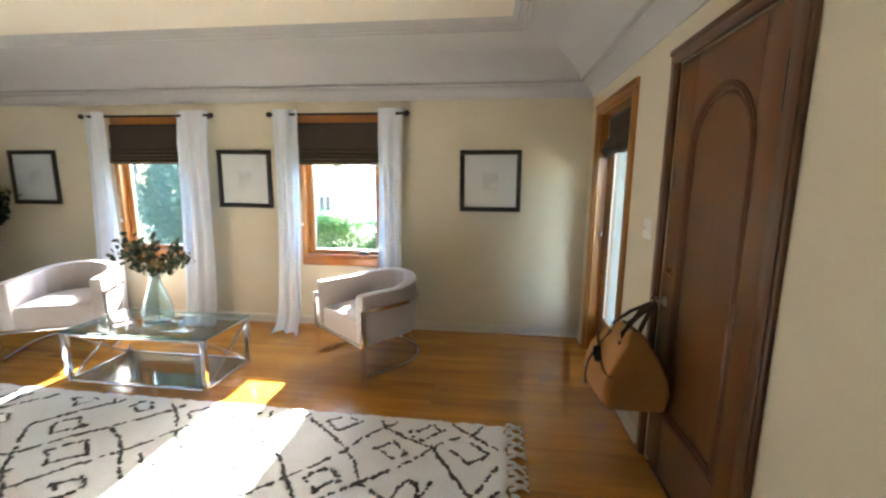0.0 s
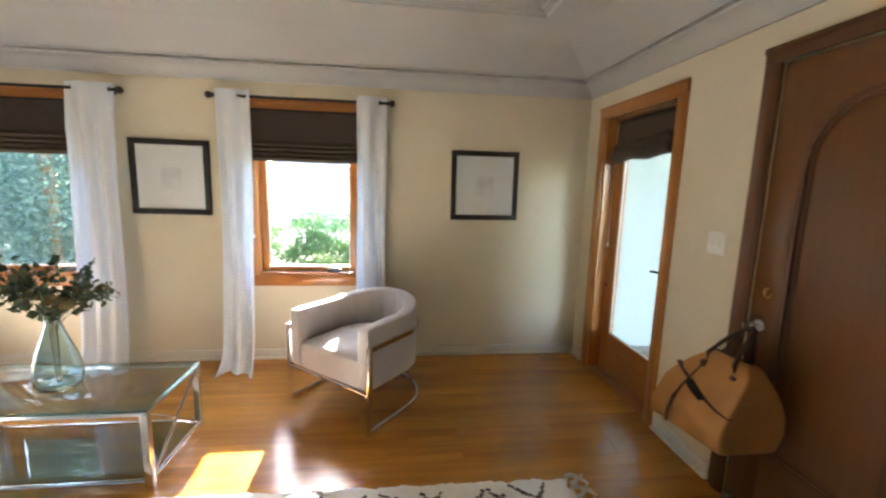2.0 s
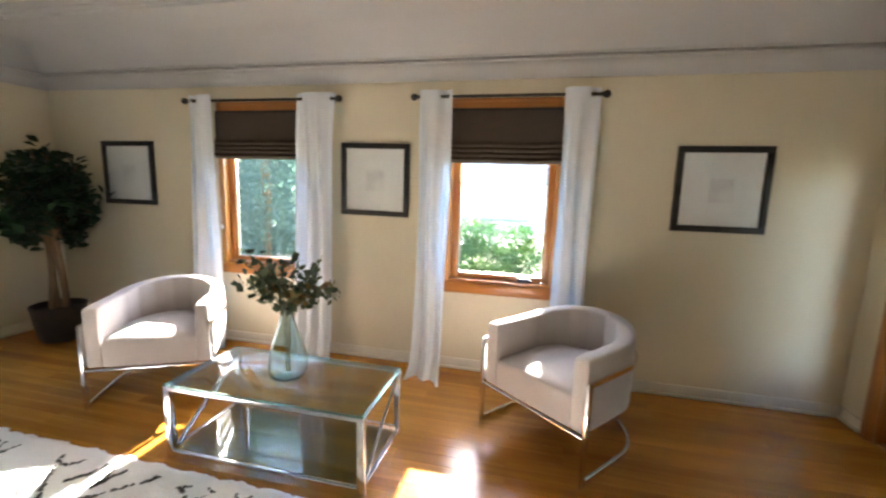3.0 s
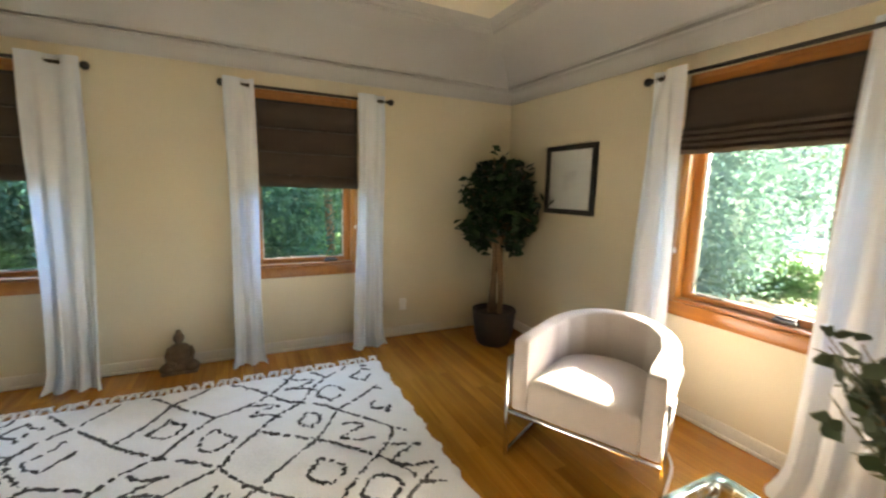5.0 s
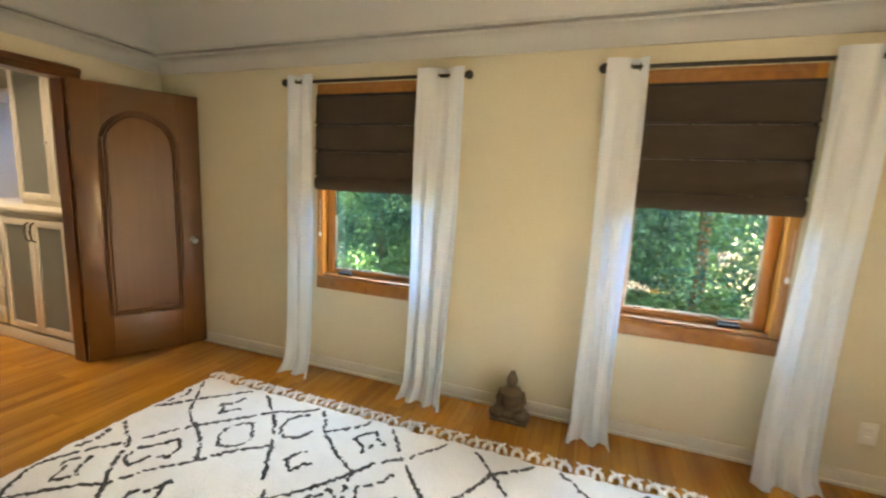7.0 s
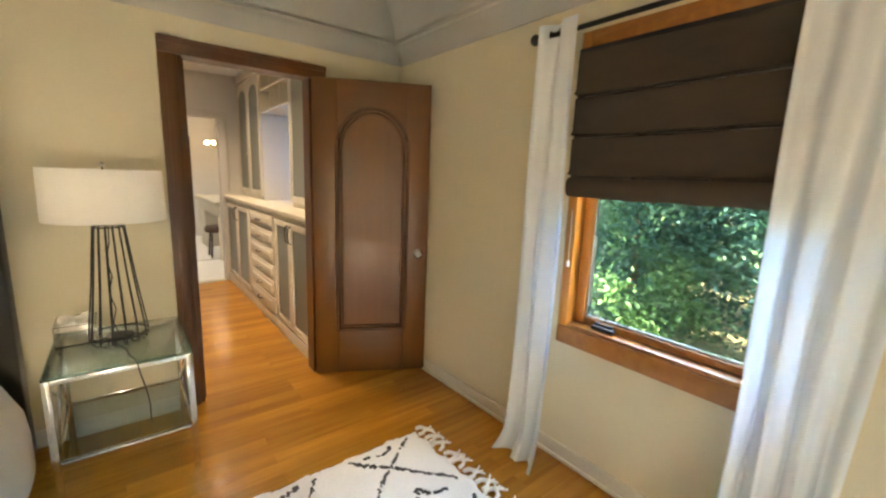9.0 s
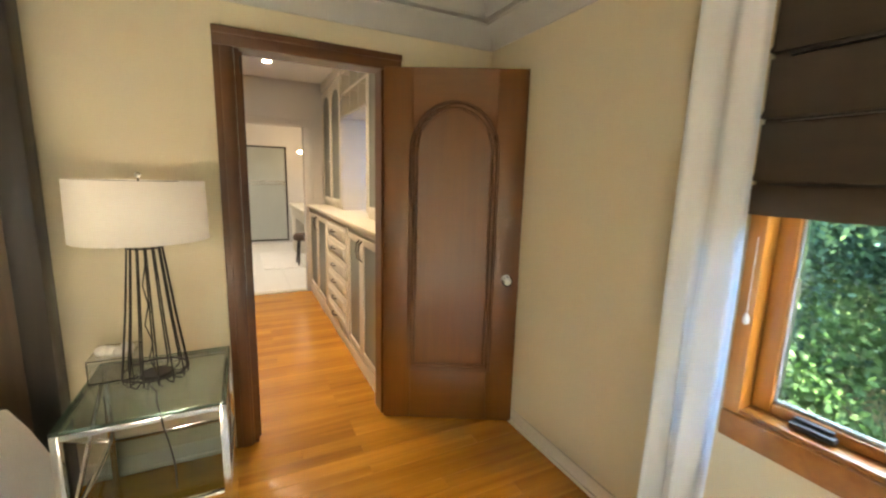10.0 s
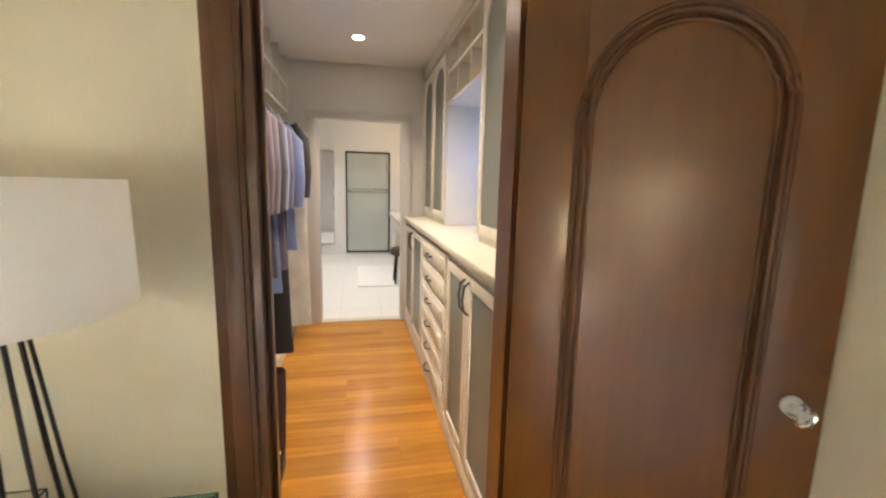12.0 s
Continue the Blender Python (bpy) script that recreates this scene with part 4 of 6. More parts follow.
def make_rug():
    rng = random.Random(11)
    rug = thing("rug", "cream shaggy wool rug with charcoal diamond lines", "rug", (0, 0, 0.0))
    bm = bmesh.new()
    nx, ny = 216, 140
    rows = []
    for j in range(ny + 1):
        row = []
        for i in range(nx + 1):
            u, v = i / nx, j / ny
            edge = min(i, nx - i, j, ny - j)
            x = RX0 + (RX1 - RX0) * u + rng.uniform(-0.008, 0.008)
            y = RY0 + (RY1 - RY0) * v + rng.uniform(-0.008, 0.008) + (0.07 * u if v > 0.5 else 0) * -1 * (v - 0.5) * 2
            if edge == 0:
                x += 0.010 * math.sin(j * 0.9)
                y += 0.010 * math.sin(i * 0.7)
            z = 0.004 if edge == 0 else 0.020 + rng.uniform(-0.004, 0.005)
            row.append(bm.verts.new((x, y, z)))
        rows.append(row)
    for a, b in zip(rows, rows[1:]):
        for i in range(nx):
            bm.faces.new((a[i], a[i + 1], b[i + 1], b[i]))
    part("rug_body", bm, RUGC, rug, angle=180)

    # charcoal lines: a wandering lattice of diamonds with small lozenges and zigzags inside
    segs = []
    cw, ch = 0.47, 0.47
    nxc, nyc = int((RX1 - RX0) / cw) + 2, int((RY1 - RY0) / ch) + 2
    node = {}
    for i in range(-1, nxc * 2 + 2):
        for j in range(-1, nyc * 2 + 2):
            node[i, j] = (RX0 + i * cw / 2 + rng.uniform(-0.07, 0.07), RY0 + j * ch / 2 + rng.uniform(-0.06, 0.06))
    for i in range(0, nxc * 2):
        for j in range(0, nyc * 2):
            if (i + j) % 2:
                continue
            for dj in (-1, 1):
                if (i + 1, j + dj) in node and rng.random() > 0.12:
                    segs.append((node[i, j], node[i + 1, j + dj]))
            if rng.random() < 0.84:
                # the middle of the diamond to the right of this node
                a, c = node[i, j], node.get((i + 2, j), node[i, j])
                mx, my = (a[0] + c[0]) / 2, (a[1] + c[1]) / 2
                s = rng.uniform(0.075, 0.125)
                if rng.random() < 0.70:
                    q = [(mx - s, my + rng.uniform(-.02, .02)), (mx + rng.uniform(-.02, .02), my - s * 0.85), (mx + s, my + rng.uniform(-.02, .02)), (mx + rng.uniform(-.02, .02), my + s * 0.85)]
                    stop = 3 if rng.random() < 0.2 else 4
                    segs += [(q[k], q[(k + 1) % 4]) for k in range(stop)]
                else:
                    z = [(mx - s + 2 * s * k / 3, my + (s * 0.8 if k % 2 else -s * 0.8)) for k in range(4)]
                    segs += list(zip(z, z[1:]))
    bm = bmesh.new()
    vs, fs = [], []
    for (xa, ya), (xb, yb) in segs:
        ln = math.hypot(xb - xa, yb - ya)
        n = max(2, int(ln / 0.021))
        bend = rng.uniform(-0.03, 0.03)
        ang = math.atan2(yb - ya, xb - xa)
        for k in range(n):
            if rng.random() < 0.10:
                continue
            u = (k + rng.uniform(0.2, 0.8)) / n
            off = bend * math.sin(math.pi * u) + rng.uniform(-0.005, 0.005)
            x = xa + (xb - xa) * u - math.sin(ang) * off
            y = ya + (yb - ya) * u + math.cos(ang) * off
            if not (RX0 + 0.05 < x < RX1 - 0.05 and RY0 + 0.05 < y < RY1 - 0.12):
                continue
            a2 = ang + rng.uniform(-0.6, 0.6)
            l, w, h = rng.uniform(0.012, 0.020), rng.uniform(0.007, 0.0125), rng.uniform(0.005, 0.010)
            ca, sa = math.cos(a2), math.sin(a2)
            b0 = len(vs)
            for px, py, pz in ((-l, -w, 0), (l, -w, 0), (l, w, 0), (-l, w, 0), (-l * 0.5, -w * 0.4, h), (l * 0.5, -w * 0.4, h), (l * 0.5, w * 0.4, h), (-l * 0.5, w * 0.4, h)):
                vs.append((x + px * ca - py * sa, y + px * sa + py * ca, 0.0185 + pz))
            for f in ((4, 5, 6, 7), (0, 1, 5, 4), (1, 2, 6, 5), (2, 3, 7, 6), (3, 0, 4, 7)):
                fs.append(tuple(b0 + q for q in f))
    bm.free()
    me = bpy.data.meshes.new("pattern")
    me.from_pydata(vs, [], fs)
    me.materials.append(RUGD)
    me.shade_smooth()
    ob = new("pattern", me)
    ob.parent = rug
    tagged(ob, "charcoal wool pattern lines", kind="stuff")

    # knotted fringe along both short ends
    fringe = []
    for k in range(4):
        bm = bmesh.new()
        r2 = random.Random(40 + k)
        w = r2.uniform(0.016, 0.026)
        sweep(bm, [(0.0, -w, 0.012), (0.025, -w * 0.9, 0.016), (0.045, 0.0, 0.018), (0.025, w * 0.9, 0.016), (0.0, w, 0.012)], circle(0.0085, 6))
        ball(bm, (0.048, 0, 0.014), 0.012, 1.1, 1, 0.8, 8, 6)
        for q in range(4):
            a = (q - 1.5) * 0.3 + r2.uniform(-0.2, 0.2)
            sweep(bm, [(0.052, 0, 0.012), (0.066, 0.014 * a * 1.6, 0.009), (0.085, 0.03 * a * 1.6, 0.005)], circle(0.004, 5))
        fringe.append(finish(bm, "tassel", TASS))
    n = 42
    for end, x, rz in (("w", RX0, 180), ("e", RX1, 0)):
        for k in range(n):
            y = RY0 + 0.03 + (RY1 - RY0 - 0.06 - (0.07 if end == "e" else 0)) * k / (n - 1)
            ob = new("tassel", fringe[rng.randrange(4)])
            ob.parent = rug
            ob.matrix_basis = pose(x + rng.uniform(-0.004, 0.004), y + rng.uniform(-0.008, 0.008), 0, 0, 0, rz + rng.uniform(-16, 16)) @ Matrix.Diagonal((1.15, 1.3, 1.2, 1))
    return rug


make_rug()


def glass_table(name, label, category, at, lx, ly, h, tube, low, braces, rail=0.020):
    t = thing(name, label, category, at)
    hx, hy = lx / 2, ly / 2
    for sx in (-1, 1):
        for sy in (-1, 1):
            a, b = sorted((sx * hx, sx * (hx - tube)))
            c, d = sorted((sy * hy, sy * (hy - tube)))
            part("leg", B(a, b, c, d, 0.0, h, bev=0.002), CHROME, t)
    for z, nm in ((h - rail, "top_rail"), (low - rail, "bottom_rail")):
        for s in (-1, 1):
            c, d = sorted((s * hy, s * (hy - rail)))
            part(nm, B(-hx + tube, hx - tube, c, d, z, z + rail, bev=0.002), CHROME, t)
            c, d = sorted((s * hx, s * (hx - rail)))
            part(nm, B(c, d, -hy + tube, hy - tube, z, z + rail, bev=0.002), CHROME, t)
    if braces:
        for s in (-1, 1):
            x = s * (hx - tube / 2)
            for q in (-1, 1):
                bm = bmesh.new()
                sweep(bm, [(x + q * 0.004, -q * (hy - tube), low), (x + q * 0.004, q * (hy - tube), h - tube)], bar(0.014, 0.020))
                part("cross_brace", bm, CHROME, t)
    g = part("tabletop", B(-hx + 0.007, hx - 0.007, -hy + 0.007, hy - 0.007, h + 0.001, h + 0.011, bev=0.001), TOPGLASS, t, "clear glass top")
    g.visible_shadow = False
    e = 0.0065
    for name2, q in (("glass_edge", (-hx, hx, -hy, -hy + e)), ("glass_edge", (-hx, hx, hy - e, hy)), ("glass_edge", (-hx, -hx + e, -hy + e, hy - e)), ("glass_edge", (hx - e, hx, -hy + e, hy - e))):
        p = part(name2, B(*q, h + 0.001, h + 0.011), GLASSEDGE, t, "green polished glass edge", smooth=False)
        p.visible_shadow = False
    g = part("shelf", B(-hx + tube, hx - tube, -hy + tube, hy - tube, low - 0.014, low - 0.004), TOPGLASS, t, "clear glass shelf")
    g.visible_shadow = False
    return t


TX, TY = (-2.859 - 1.763) / 2, (2.828 + 3.359) / 2
glass_table("coffee_table", "glass coffee table with crossed chrome legs", "coffee table", (TX, TY, 0), 1.10, 0.535, 0.40, 0.034, 0.048, True)


def make_vase():
    rng = random.Random(5)
    v = thing("vase", "aqua glass demijohn vase on the coffee table", "vase", (-2.31, 3.085, 0.4115))
    bm = bmesh.new()
    outer = [(0.0005, 0.0), (0.064, 0.0), (0.086, 0.010), (0.099, 0.040), (0.102, 0.080), (0.096, 0.130), (0.080, 0.190), (0.060, 0.248), (0.044, 0.30), (0.034, 0.345), (0.031, 0.372), (0.039, 0.388)]
    inner = [(r - 0.006 if r > 0.01 else r, z + (0.006 if z < 0.02 else 0)) for r, z in reversed(outer)]
    lathe(bm, outer + inner, 36, close=False)
    g = part("body", bm, VASEG, v, angle=60)
    g.visible_shadow = False
    bouquet = thing("eucalyptus_bunch", "dark eucalyptus branches standing in the vase", "plant", (-2.31, 3.085, 0.42))
    pts, nor, siz = [], [], []
    bp, bn, bs = [], [], []
    for k in range(22):
        a = 2 * math.pi * k / 22 + rng.uniform(-0.2, 0.2)
        reach, rise = rng.uniform(0.10, 0.29), rng.uniform(0.52, 0.66)
        if reach > 0.22:
            rise -= 0.07
        path = []
        for i in range(12):
            u = i / 11
            r = 0.010 + 0.012 * u + reach * max(0, (u - 0.55) / 0.45) ** 1.15
            droop = 0.10 * max(0, (u - 0.8) / 0.2) ** 2 * (reach > 0.22)
            path.append(Vector((r * math.cos(a + 0.3 * u), r * math.sin(a + 0.3 * u), 0.02 + rise * u - droop)))
        bm = bmesh.new()
        sweep(bm, path if k % 4 == 0 else path[6:], circle(0.0017, 5))
        part("stem", bm, STEMG, bouquet)
        dst = (bp, bn, bs) if k % 6 == 0 else (pts, nor, siz)
        for i in range(24):
            u = rng.uniform(0.70, 1.0)
            f = u * 11
            i0 = min(10, int(f))
            p = path[i0].lerp(path[i0 + 1], f - i0)
            off = Vector((rng.gauss(0, 1), rng.gauss(0, 1), rng.gauss(0, 0.7))).normalized()
            s = rng.uniform(0.028, 0.052)
            dst[0].append(p + off * s * 0.8)
            dst[1].append(off.cross(Vector((rng.gauss(0, 1), rng.gauss(0, 1), rng.gauss(0, 1)))))
            dst[2].append(s)
    nrng = np.random.default_rng(3)
    leaves_cloud("foliage", pts, nor, siz, EUCA, nrng, bouquet, 0.2, 0.85)["kind"] = "stuff"
    leaves_cloud("foliage", bp, bn, bs, BLOOM, nrng, bouquet, 0.2, 0.7)["kind"] = "stuff"


make_vase()


def u_path(r, front, z, n=22):
    """From the front left, round the back, to the front right."""
    p = [(-r, front * (1 - i / 5), z) for i in range(5)]
    p += [(-r * math.cos(math.pi * i / n), -r * math.sin(math.pi * i / n), z) for i in range(n + 1)]
    p += [(r, front * (i + 1) / 5, z) for i in range(5)]
    return p


def barrel_chair(at, rz):
    c = thing("armchair", "pale velvet barrel armchair on a chrome frame", "armchair", at, rz, "barrel armchairs")
    front = 0.33
    # upholstered shell
    bm = bmesh.new()
    path = u_path(0.292, front, 0, 54)
    n = len(path)
    rings = []
    for i, p in enumerate(path):
        a, b = Vector(path[max(0, i - 1)]), Vector(path[min(n - 1, i + 1)])
        t = (b - a).normalized()
        side = Vector((t.y, -t.x, 0))
        if side.dot(Vector((p[0], p[1] if p[1] < 0 else 0, 0))) < 0:
            side = -side
        back = max(0.0, -p[1] / 0.292)
        top = 0.665 + 0.055 * back ** 1.2
        seam = 0.010 * abs(math.sin(math.pi * (i - 5) / (n - 11) * 7)) ** 0.45 if 5 <= i <= n - 6 else 0.0
        o, q = 0.044, -0.036 - seam
        e = 0.014
        sec = [(o, 0.278), (o + 0.003, 0.45), (o, top - e), (o - 0.005, top - 0.004), (o - 0.014, top), (q + 0.014, top), (q + 0.005, top - 0.004), (q, top - e), (q - 0.002, 0.45), (q, 0.278), (q + 0.008, 0.270), (o - 0.008, 0.270)]
        pull = 0.0
        if i in (0, n - 1):
            pull = 0.002
        rings.append([bm.verts.new(Vector(p) + side * (s * (1 - pull * 12)) + Vector((0, 0, z - (0.004 if pull and z > 0.6 else 0)))) for s, z in sec])
    # rounded fronts of the arms
    k = len(rings[0])
    for a, b in zip(rings, rings[1:]):
        for j in range(k):
            bm.faces.new((a[j], a[(j + 1) % k], b[(j + 1) % k], b[j]))
    for ring, s in ((rings[0], 1), (rings[-1], -1)):
        cap = []
        mid = sum((v.co for v in ring), Vector()) / k
        for v in ring:
            cap.append(bm.verts.new(mid + (v.co - mid) * 0.94 + Vector((0, 0.010, 0))))
        for j in range(k):
            bm.faces.new((ring[j], ring[(j + 1) % k], cap[(j + 1) % k], cap[j]))
        bm.faces.new(cap)
    part("backrest", bm, UPHOL, c, angle=60)
    # seat cushion
    bm = bmesh.new()
    outl = [(-0.252, front + 0.004), (-0.256, 0.0)] + [(-0.256 * math.cos(math.pi * i / 14), -0.256 * math.sin(math.pi * i / 14)) for i in range(1, 14)] + [(0.256, 0.0), (0.252, front + 0.004)]
    lay = [(0.268, 0.99), (0.276, 1.0), (0.405, 1.0), (0.432, 0.985), (0.450, 0.945), (0.466, 0.80), (0.474, 0.5)]
    rings = [[bm.verts.new((x * s, 0.06 + (y - 0.06) * s, z)) for x, y in outl] for z, s in lay]
    m = len(outl)
    for a, b in zip(rings, rings[1:]):
        for j in range(m):
            bm.faces.new((a[j], a[(j + 1) % m], b[(j + 1) % m], b[j]))
    bm.faces.new(list(reversed(rings[0])))
    bm.faces.new(rings[-1])
    part("seat", bm, UPHOL, c, angle=70)
    # chrome: two flat loops and two front legs
    for z, nm in ((0.018, "base_hoop"), (0.545, "arm_hoop")):
        bm = bmesh.new()
        sweep(bm, u_path(0.350, front, z), bar(0.015, 0.034))
        part(nm, bm, CHROME, c)
    for sx in (-1, 1):
        a, b = sorted((sx * 0.343, sx * 0.359))
        part("leg", B(a, b, front - 0.002, front + 0.032, 0.0, 0.560, bev=0.002), CHROME, c)
    for a in (-0.5, 0.5):
        bm = bmesh.new()
        p0, p1 = (0.350 * math.sin(a), -0.350 * math.cos(a), 0.02), (0.22 * math.sin(a), -0.22 * math.cos(a), 0.28)
        cyl(bm, p0, p1, 0.008, seg=8)
        part("support", bm, CHROME, c)
    part("front_rail", B(-0.342, 0.342, front + 0.004, front + 0.024, 0.250, 0.264, bev=0.002), CHROME, c)
    c.scale = (1.035, 1.03, 0.98)
    return c


def chair_at(fx, fy, dx, dy):
    """By the middle of its front edge on the floor and the way it faces."""
    l = math.hypot(dx, dy)
    dx, dy = dx / l, dy / l
    return (fx - dx * 0.345, fy - dy * 0.345, 0.0), math.degrees(math.atan2(-dx, dy))


barrel_chair(*chair_at(-1.03, 3.41, -0.64, -0.77))
barrel_chair(*chair_at(-3.41, 3.245, 0.45, -0.89))


def indoor_tree():
    rng = random.Random(21)
    nr = np.random.default_rng(8)
    t = thing("potted_tree", "dark green artificial ficus tree in a brown pot", "potted tree", (-5.13, 3.90, 0))
    bm = bmesh.new()
    lathe(bm, [(0.0005, 0), (0.135, 0), (0.150, 0.02), (0.176, 0.12), (0.188, 0.22), (0.192, 0.280), (0.198, 0.300), (0.198, 0.318), (0.186, 0.322), (0.176, 0.31), (0.172, 0.27), (0.0005, 0.265)], 32, close=False)
    part("pot", bm, POT, t, "dark brown woven pot")
    bm = bmesh.new()
    lathe(bm, [(0.170, 0.272), (0.10, 0.284), (0.0005, 0.288)], 24, close=False)
    part("soil", bm, SOIL, t)
    for k, (ax, ay) in enumerate(((0.035, 0.01), (-0.03, 0.02), (0.0, -0.03))):
        bm = bmesh.new()
        path = [(ax * (1 + 0.6 * u) + 0.02 * math.sin(4 * u + k * 2.1), ay * (1 + 0.6 * u) + 0.02 * math.cos(4 * u + k * 2.1), 0.25 + 0.80 * u) for u in [i / 12 for i in range(13)]]
        sweep(bm, path, circle(0.027, 8))
        part("trunk", bm, BARK, t)
    bm = bmesh.new()
    tips = []
    for k in range(95):
        a, el = rng.uniform(0, 6.28), math.asin(rng.uniform(-0.85, 1.0))
        d = Vector((math.cos(a) * math.cos(el), math.sin(a) * math.cos(el), math.sin(el)))
        q = Vector((0, 0, 1.235)) + Vector((d.x * 0.335, d.y * 0.335, d.z * 0.455)) * rng.uniform(0.7, 1.0)
        if q.x < -0.38:
            q.x = -0.38
        if q.y > 0.33:
            q.y = 0.33
        p0 = Vector((0, 0, rng.uniform(0.80, 1.2)))
        sweep(bm, [p0, p0.lerp(q, 0.5) + Vector((0, 0, 0.04)), q], circle(0.006, 5))
        tips.append((p0, q))
    part("branch", bm, BARK, t)
    pts, nor, siz = [], [], []
    for p0, q in tips:
        for i in range(20):
            p = p0.lerp(q, rng.uniform(0.55, 1.04)) + Vector((rng.gauss(0, 0.042), rng.gauss(0, 0.042), rng.gauss(0, 0.042)))
            p.x, p.y = max(-0.44, p.x), min(0.38, p.y)
            if p.z < 0.78:
                continue
            pts.append(p)
            nor.append((rng.gauss(0, 0.6), rng.gauss(0, 0.6), rng.uniform(0.3, 1)))
            siz.append(rng.uniform(0.075, 0.125))
    leaves_cloud("crown", pts, nor, siz, FICUS, nr, t, 0.3, 0.62)


indoor_tree()


def statue():
    bm = bmesh.new()
    ball(bm, (0, 0.0, 0.045), 0.10, 1.12, 0.85, 0.42, 20, 10)
    for s in (-1, 1):
        ball(bm, (s * 0.075, 0.035, 0.04), 0.05, 1.1, 1.2, 0.7, 14, 8)
        sweep(bm, [(s * 0.062, -0.01, 0.175), (s * 0.080, 0.0, 0.125), (s * 0.068, 0.045, 0.085), (s * 0.02, 0.062, 0.07)], circle(0.019, 8))
    lathe(bm, [(0.066, 0.05), (0.060, 0.10), (0.066, 0.145), (0.070, 0.172), (0.055, 0.195), (0.026, 0.205), (0.022, 0.218)], 18)
    ball(bm, (0, 0.004, 0.252), 0.042, 0.88, 0.92, 1.08, 16, 12)
    ball(bm, (0, -0.002, 0.296), 0.020, 1, 1, 0.9, 12, 8)
    box(bm, -0.115, 0.115, -0.07, 0.085, 0.0, 0.018, 0.006)
    one("statue", bm, STATUE, "small brown seated stone figure on the floor", "statue", (-5.53, 1.415, 0), -90)


statue()


def bag():
    b = thing("handbag", "tan canvas tote bag hanging from the door knob", "bag", (0.842, 2.538, 0.372), -90)
    b.scale = (0.89, 1.38, 0.86)
    lay = [(0.0, 0.235, 0.080, 0.012), (0.010, 0.262, 0.098, 0.010), (0.045, 0.270, 0.105, 0.008), (0.12, 0.270, 0.104, 0.004), (0.20, 0.262, 0.098, 0.0), (0.28, 0.245, 0.084, -0.002), (0.35, 0.218, 0.064, -0.004), (0.41, 0.180, 0.042, -0.004), (0.455, 0.140, 0.024, -0.004), (0.478, 0.115, 0.012, -0.004), (0.482, 0.105, 0.008, -0.004)]
    n = 48

    def skin(z, hx, hy, oy, i):
        """A point of the soft body: slumped towards one end, creased across the front, its gussets pinched in."""
        a = 2 * math.pi * i / n
        cx, sx = math.cos(a), math.sin(a)
        x = hx * math.copysign(abs(cx) ** 0.15, cx)
        y = hy * math.copysign(abs(sx) ** 0.26, sx)
        up = z / 0.482
        crease = 0.010 * math.sin(9 * x + 14 * z) * math.sin(3.0 * up) + 0.006 * math.sin(23 * x - 19 * z + 1.3)
        y += math.copysign(crease, sx) * abs(sx) ** 0.5
        x -= math.copysign(0.045 * math.sin(math.pi * min(1, up * 1.1)) * (1 - abs(sx) ** 0.6), cx)
        lean = 0.125 * up ** 1.2
        sag = 0.055 * x + 0.020 * math.sin(5 * x + 0.6) * (1 - up)
        return (x + lean, oy + y, z + sag)

    bm = bmesh.new()
    rings = [[bm.verts.new(skin(z, hx, hy, oy, i)) for i in range(n)] for z, hx, hy, oy in lay]
    for a, c in zip(rings, rings[1:]):
        for i in range(n):
            bm.faces.new((a[i], a[(i + 1) % n], c[(i + 1) % n], c[i]))
    bm.faces.new(list(reversed(rings[0])))
    bm.faces.new(rings[-1])
    part("body", bm, LEATHER, b, angle=75)
    for y in (-0.030, 0.022):
        bm = bmesh.new()
        arc = [(0.030, y - 0.012, 0.405), (0.032, y - 0.010, 0.47), (0.042, y * 0.6 + 0.03, 0.545), (0.040, 0.080, 0.600), (0.062, 0.088, 0.607), (0.088, 0.082, 0.600), (0.150, y * 0.6 + 0.03, 0.545), (0.195, y - 0.010, 0.47), (0.215, y - 0.012, 0.405)]
        sweep(bm, arc, circle(0.0085, 8))
        part("handle", bm, DARKLEA, b, "dark leather carrying handle")
        for x in (0.030, 0.215):
            part("handle_tab", B(x - 0.016, x + 0.016, y - 0.020 - (0.006 if y < 0 else 0), y - 0.010 + (0.012 if y > 0 else 0), 0.355, 0.425, bev=0.004), DARKLEA, b, "dark leather handle tab")
    def front(x, z, off=0.010):
        """A point just off the front of the body."""
        k = max(q for q in range(len(lay) - 1) if lay[q][0] <= z)
        u = (z - lay[k][0]) / (lay[k + 1][0] - lay[k][0])
        hy = lay[k][2] + (lay[k + 1][2] - lay[k][2]) * u
        up = z / 0.482
        return (x + 0.125 * up ** 1.2, -hy - off + (0.010 * math.sin(9 * x + 14 * z) * -math.sin(3.0 * up)) * 0.5, z + 0.055 * x)

    bm = bmesh.new()
    sweep(bm, [front(-0.075, z) for z in (0.42, 0.35, 0.27, 0.19, 0.11, 0.03)], bar(0.022, 0.006))
    part("strap", bm, DARKLEA, b, "dark red leather strap")
    bm = bmesh.new()
    sweep(bm, [front(-0.20, 0.37), front(-0.14, 0.345), front(-0.06, 0.315), front(0.02, 0.285), front(0.10, 0.262), front(0.17, 0.245), front(0.235, 0.235, 0.0)], bar(0.020, 0.007))
    part("shoulder_strap", bm, DARKLEA, b, "dark leather shoulder strap")
    bm = bmesh.new()
    sweep(bm, [front(-0.05, 0.312, 0.018), front(0.02, 0.285, 0.020), front(0.08, 0.266, 0.018)], bar(0.036, 0.014, 0.005))
    part("shoulder_pad", bm, IRON, b, "black shoulder pad")
    bm = bmesh.new()
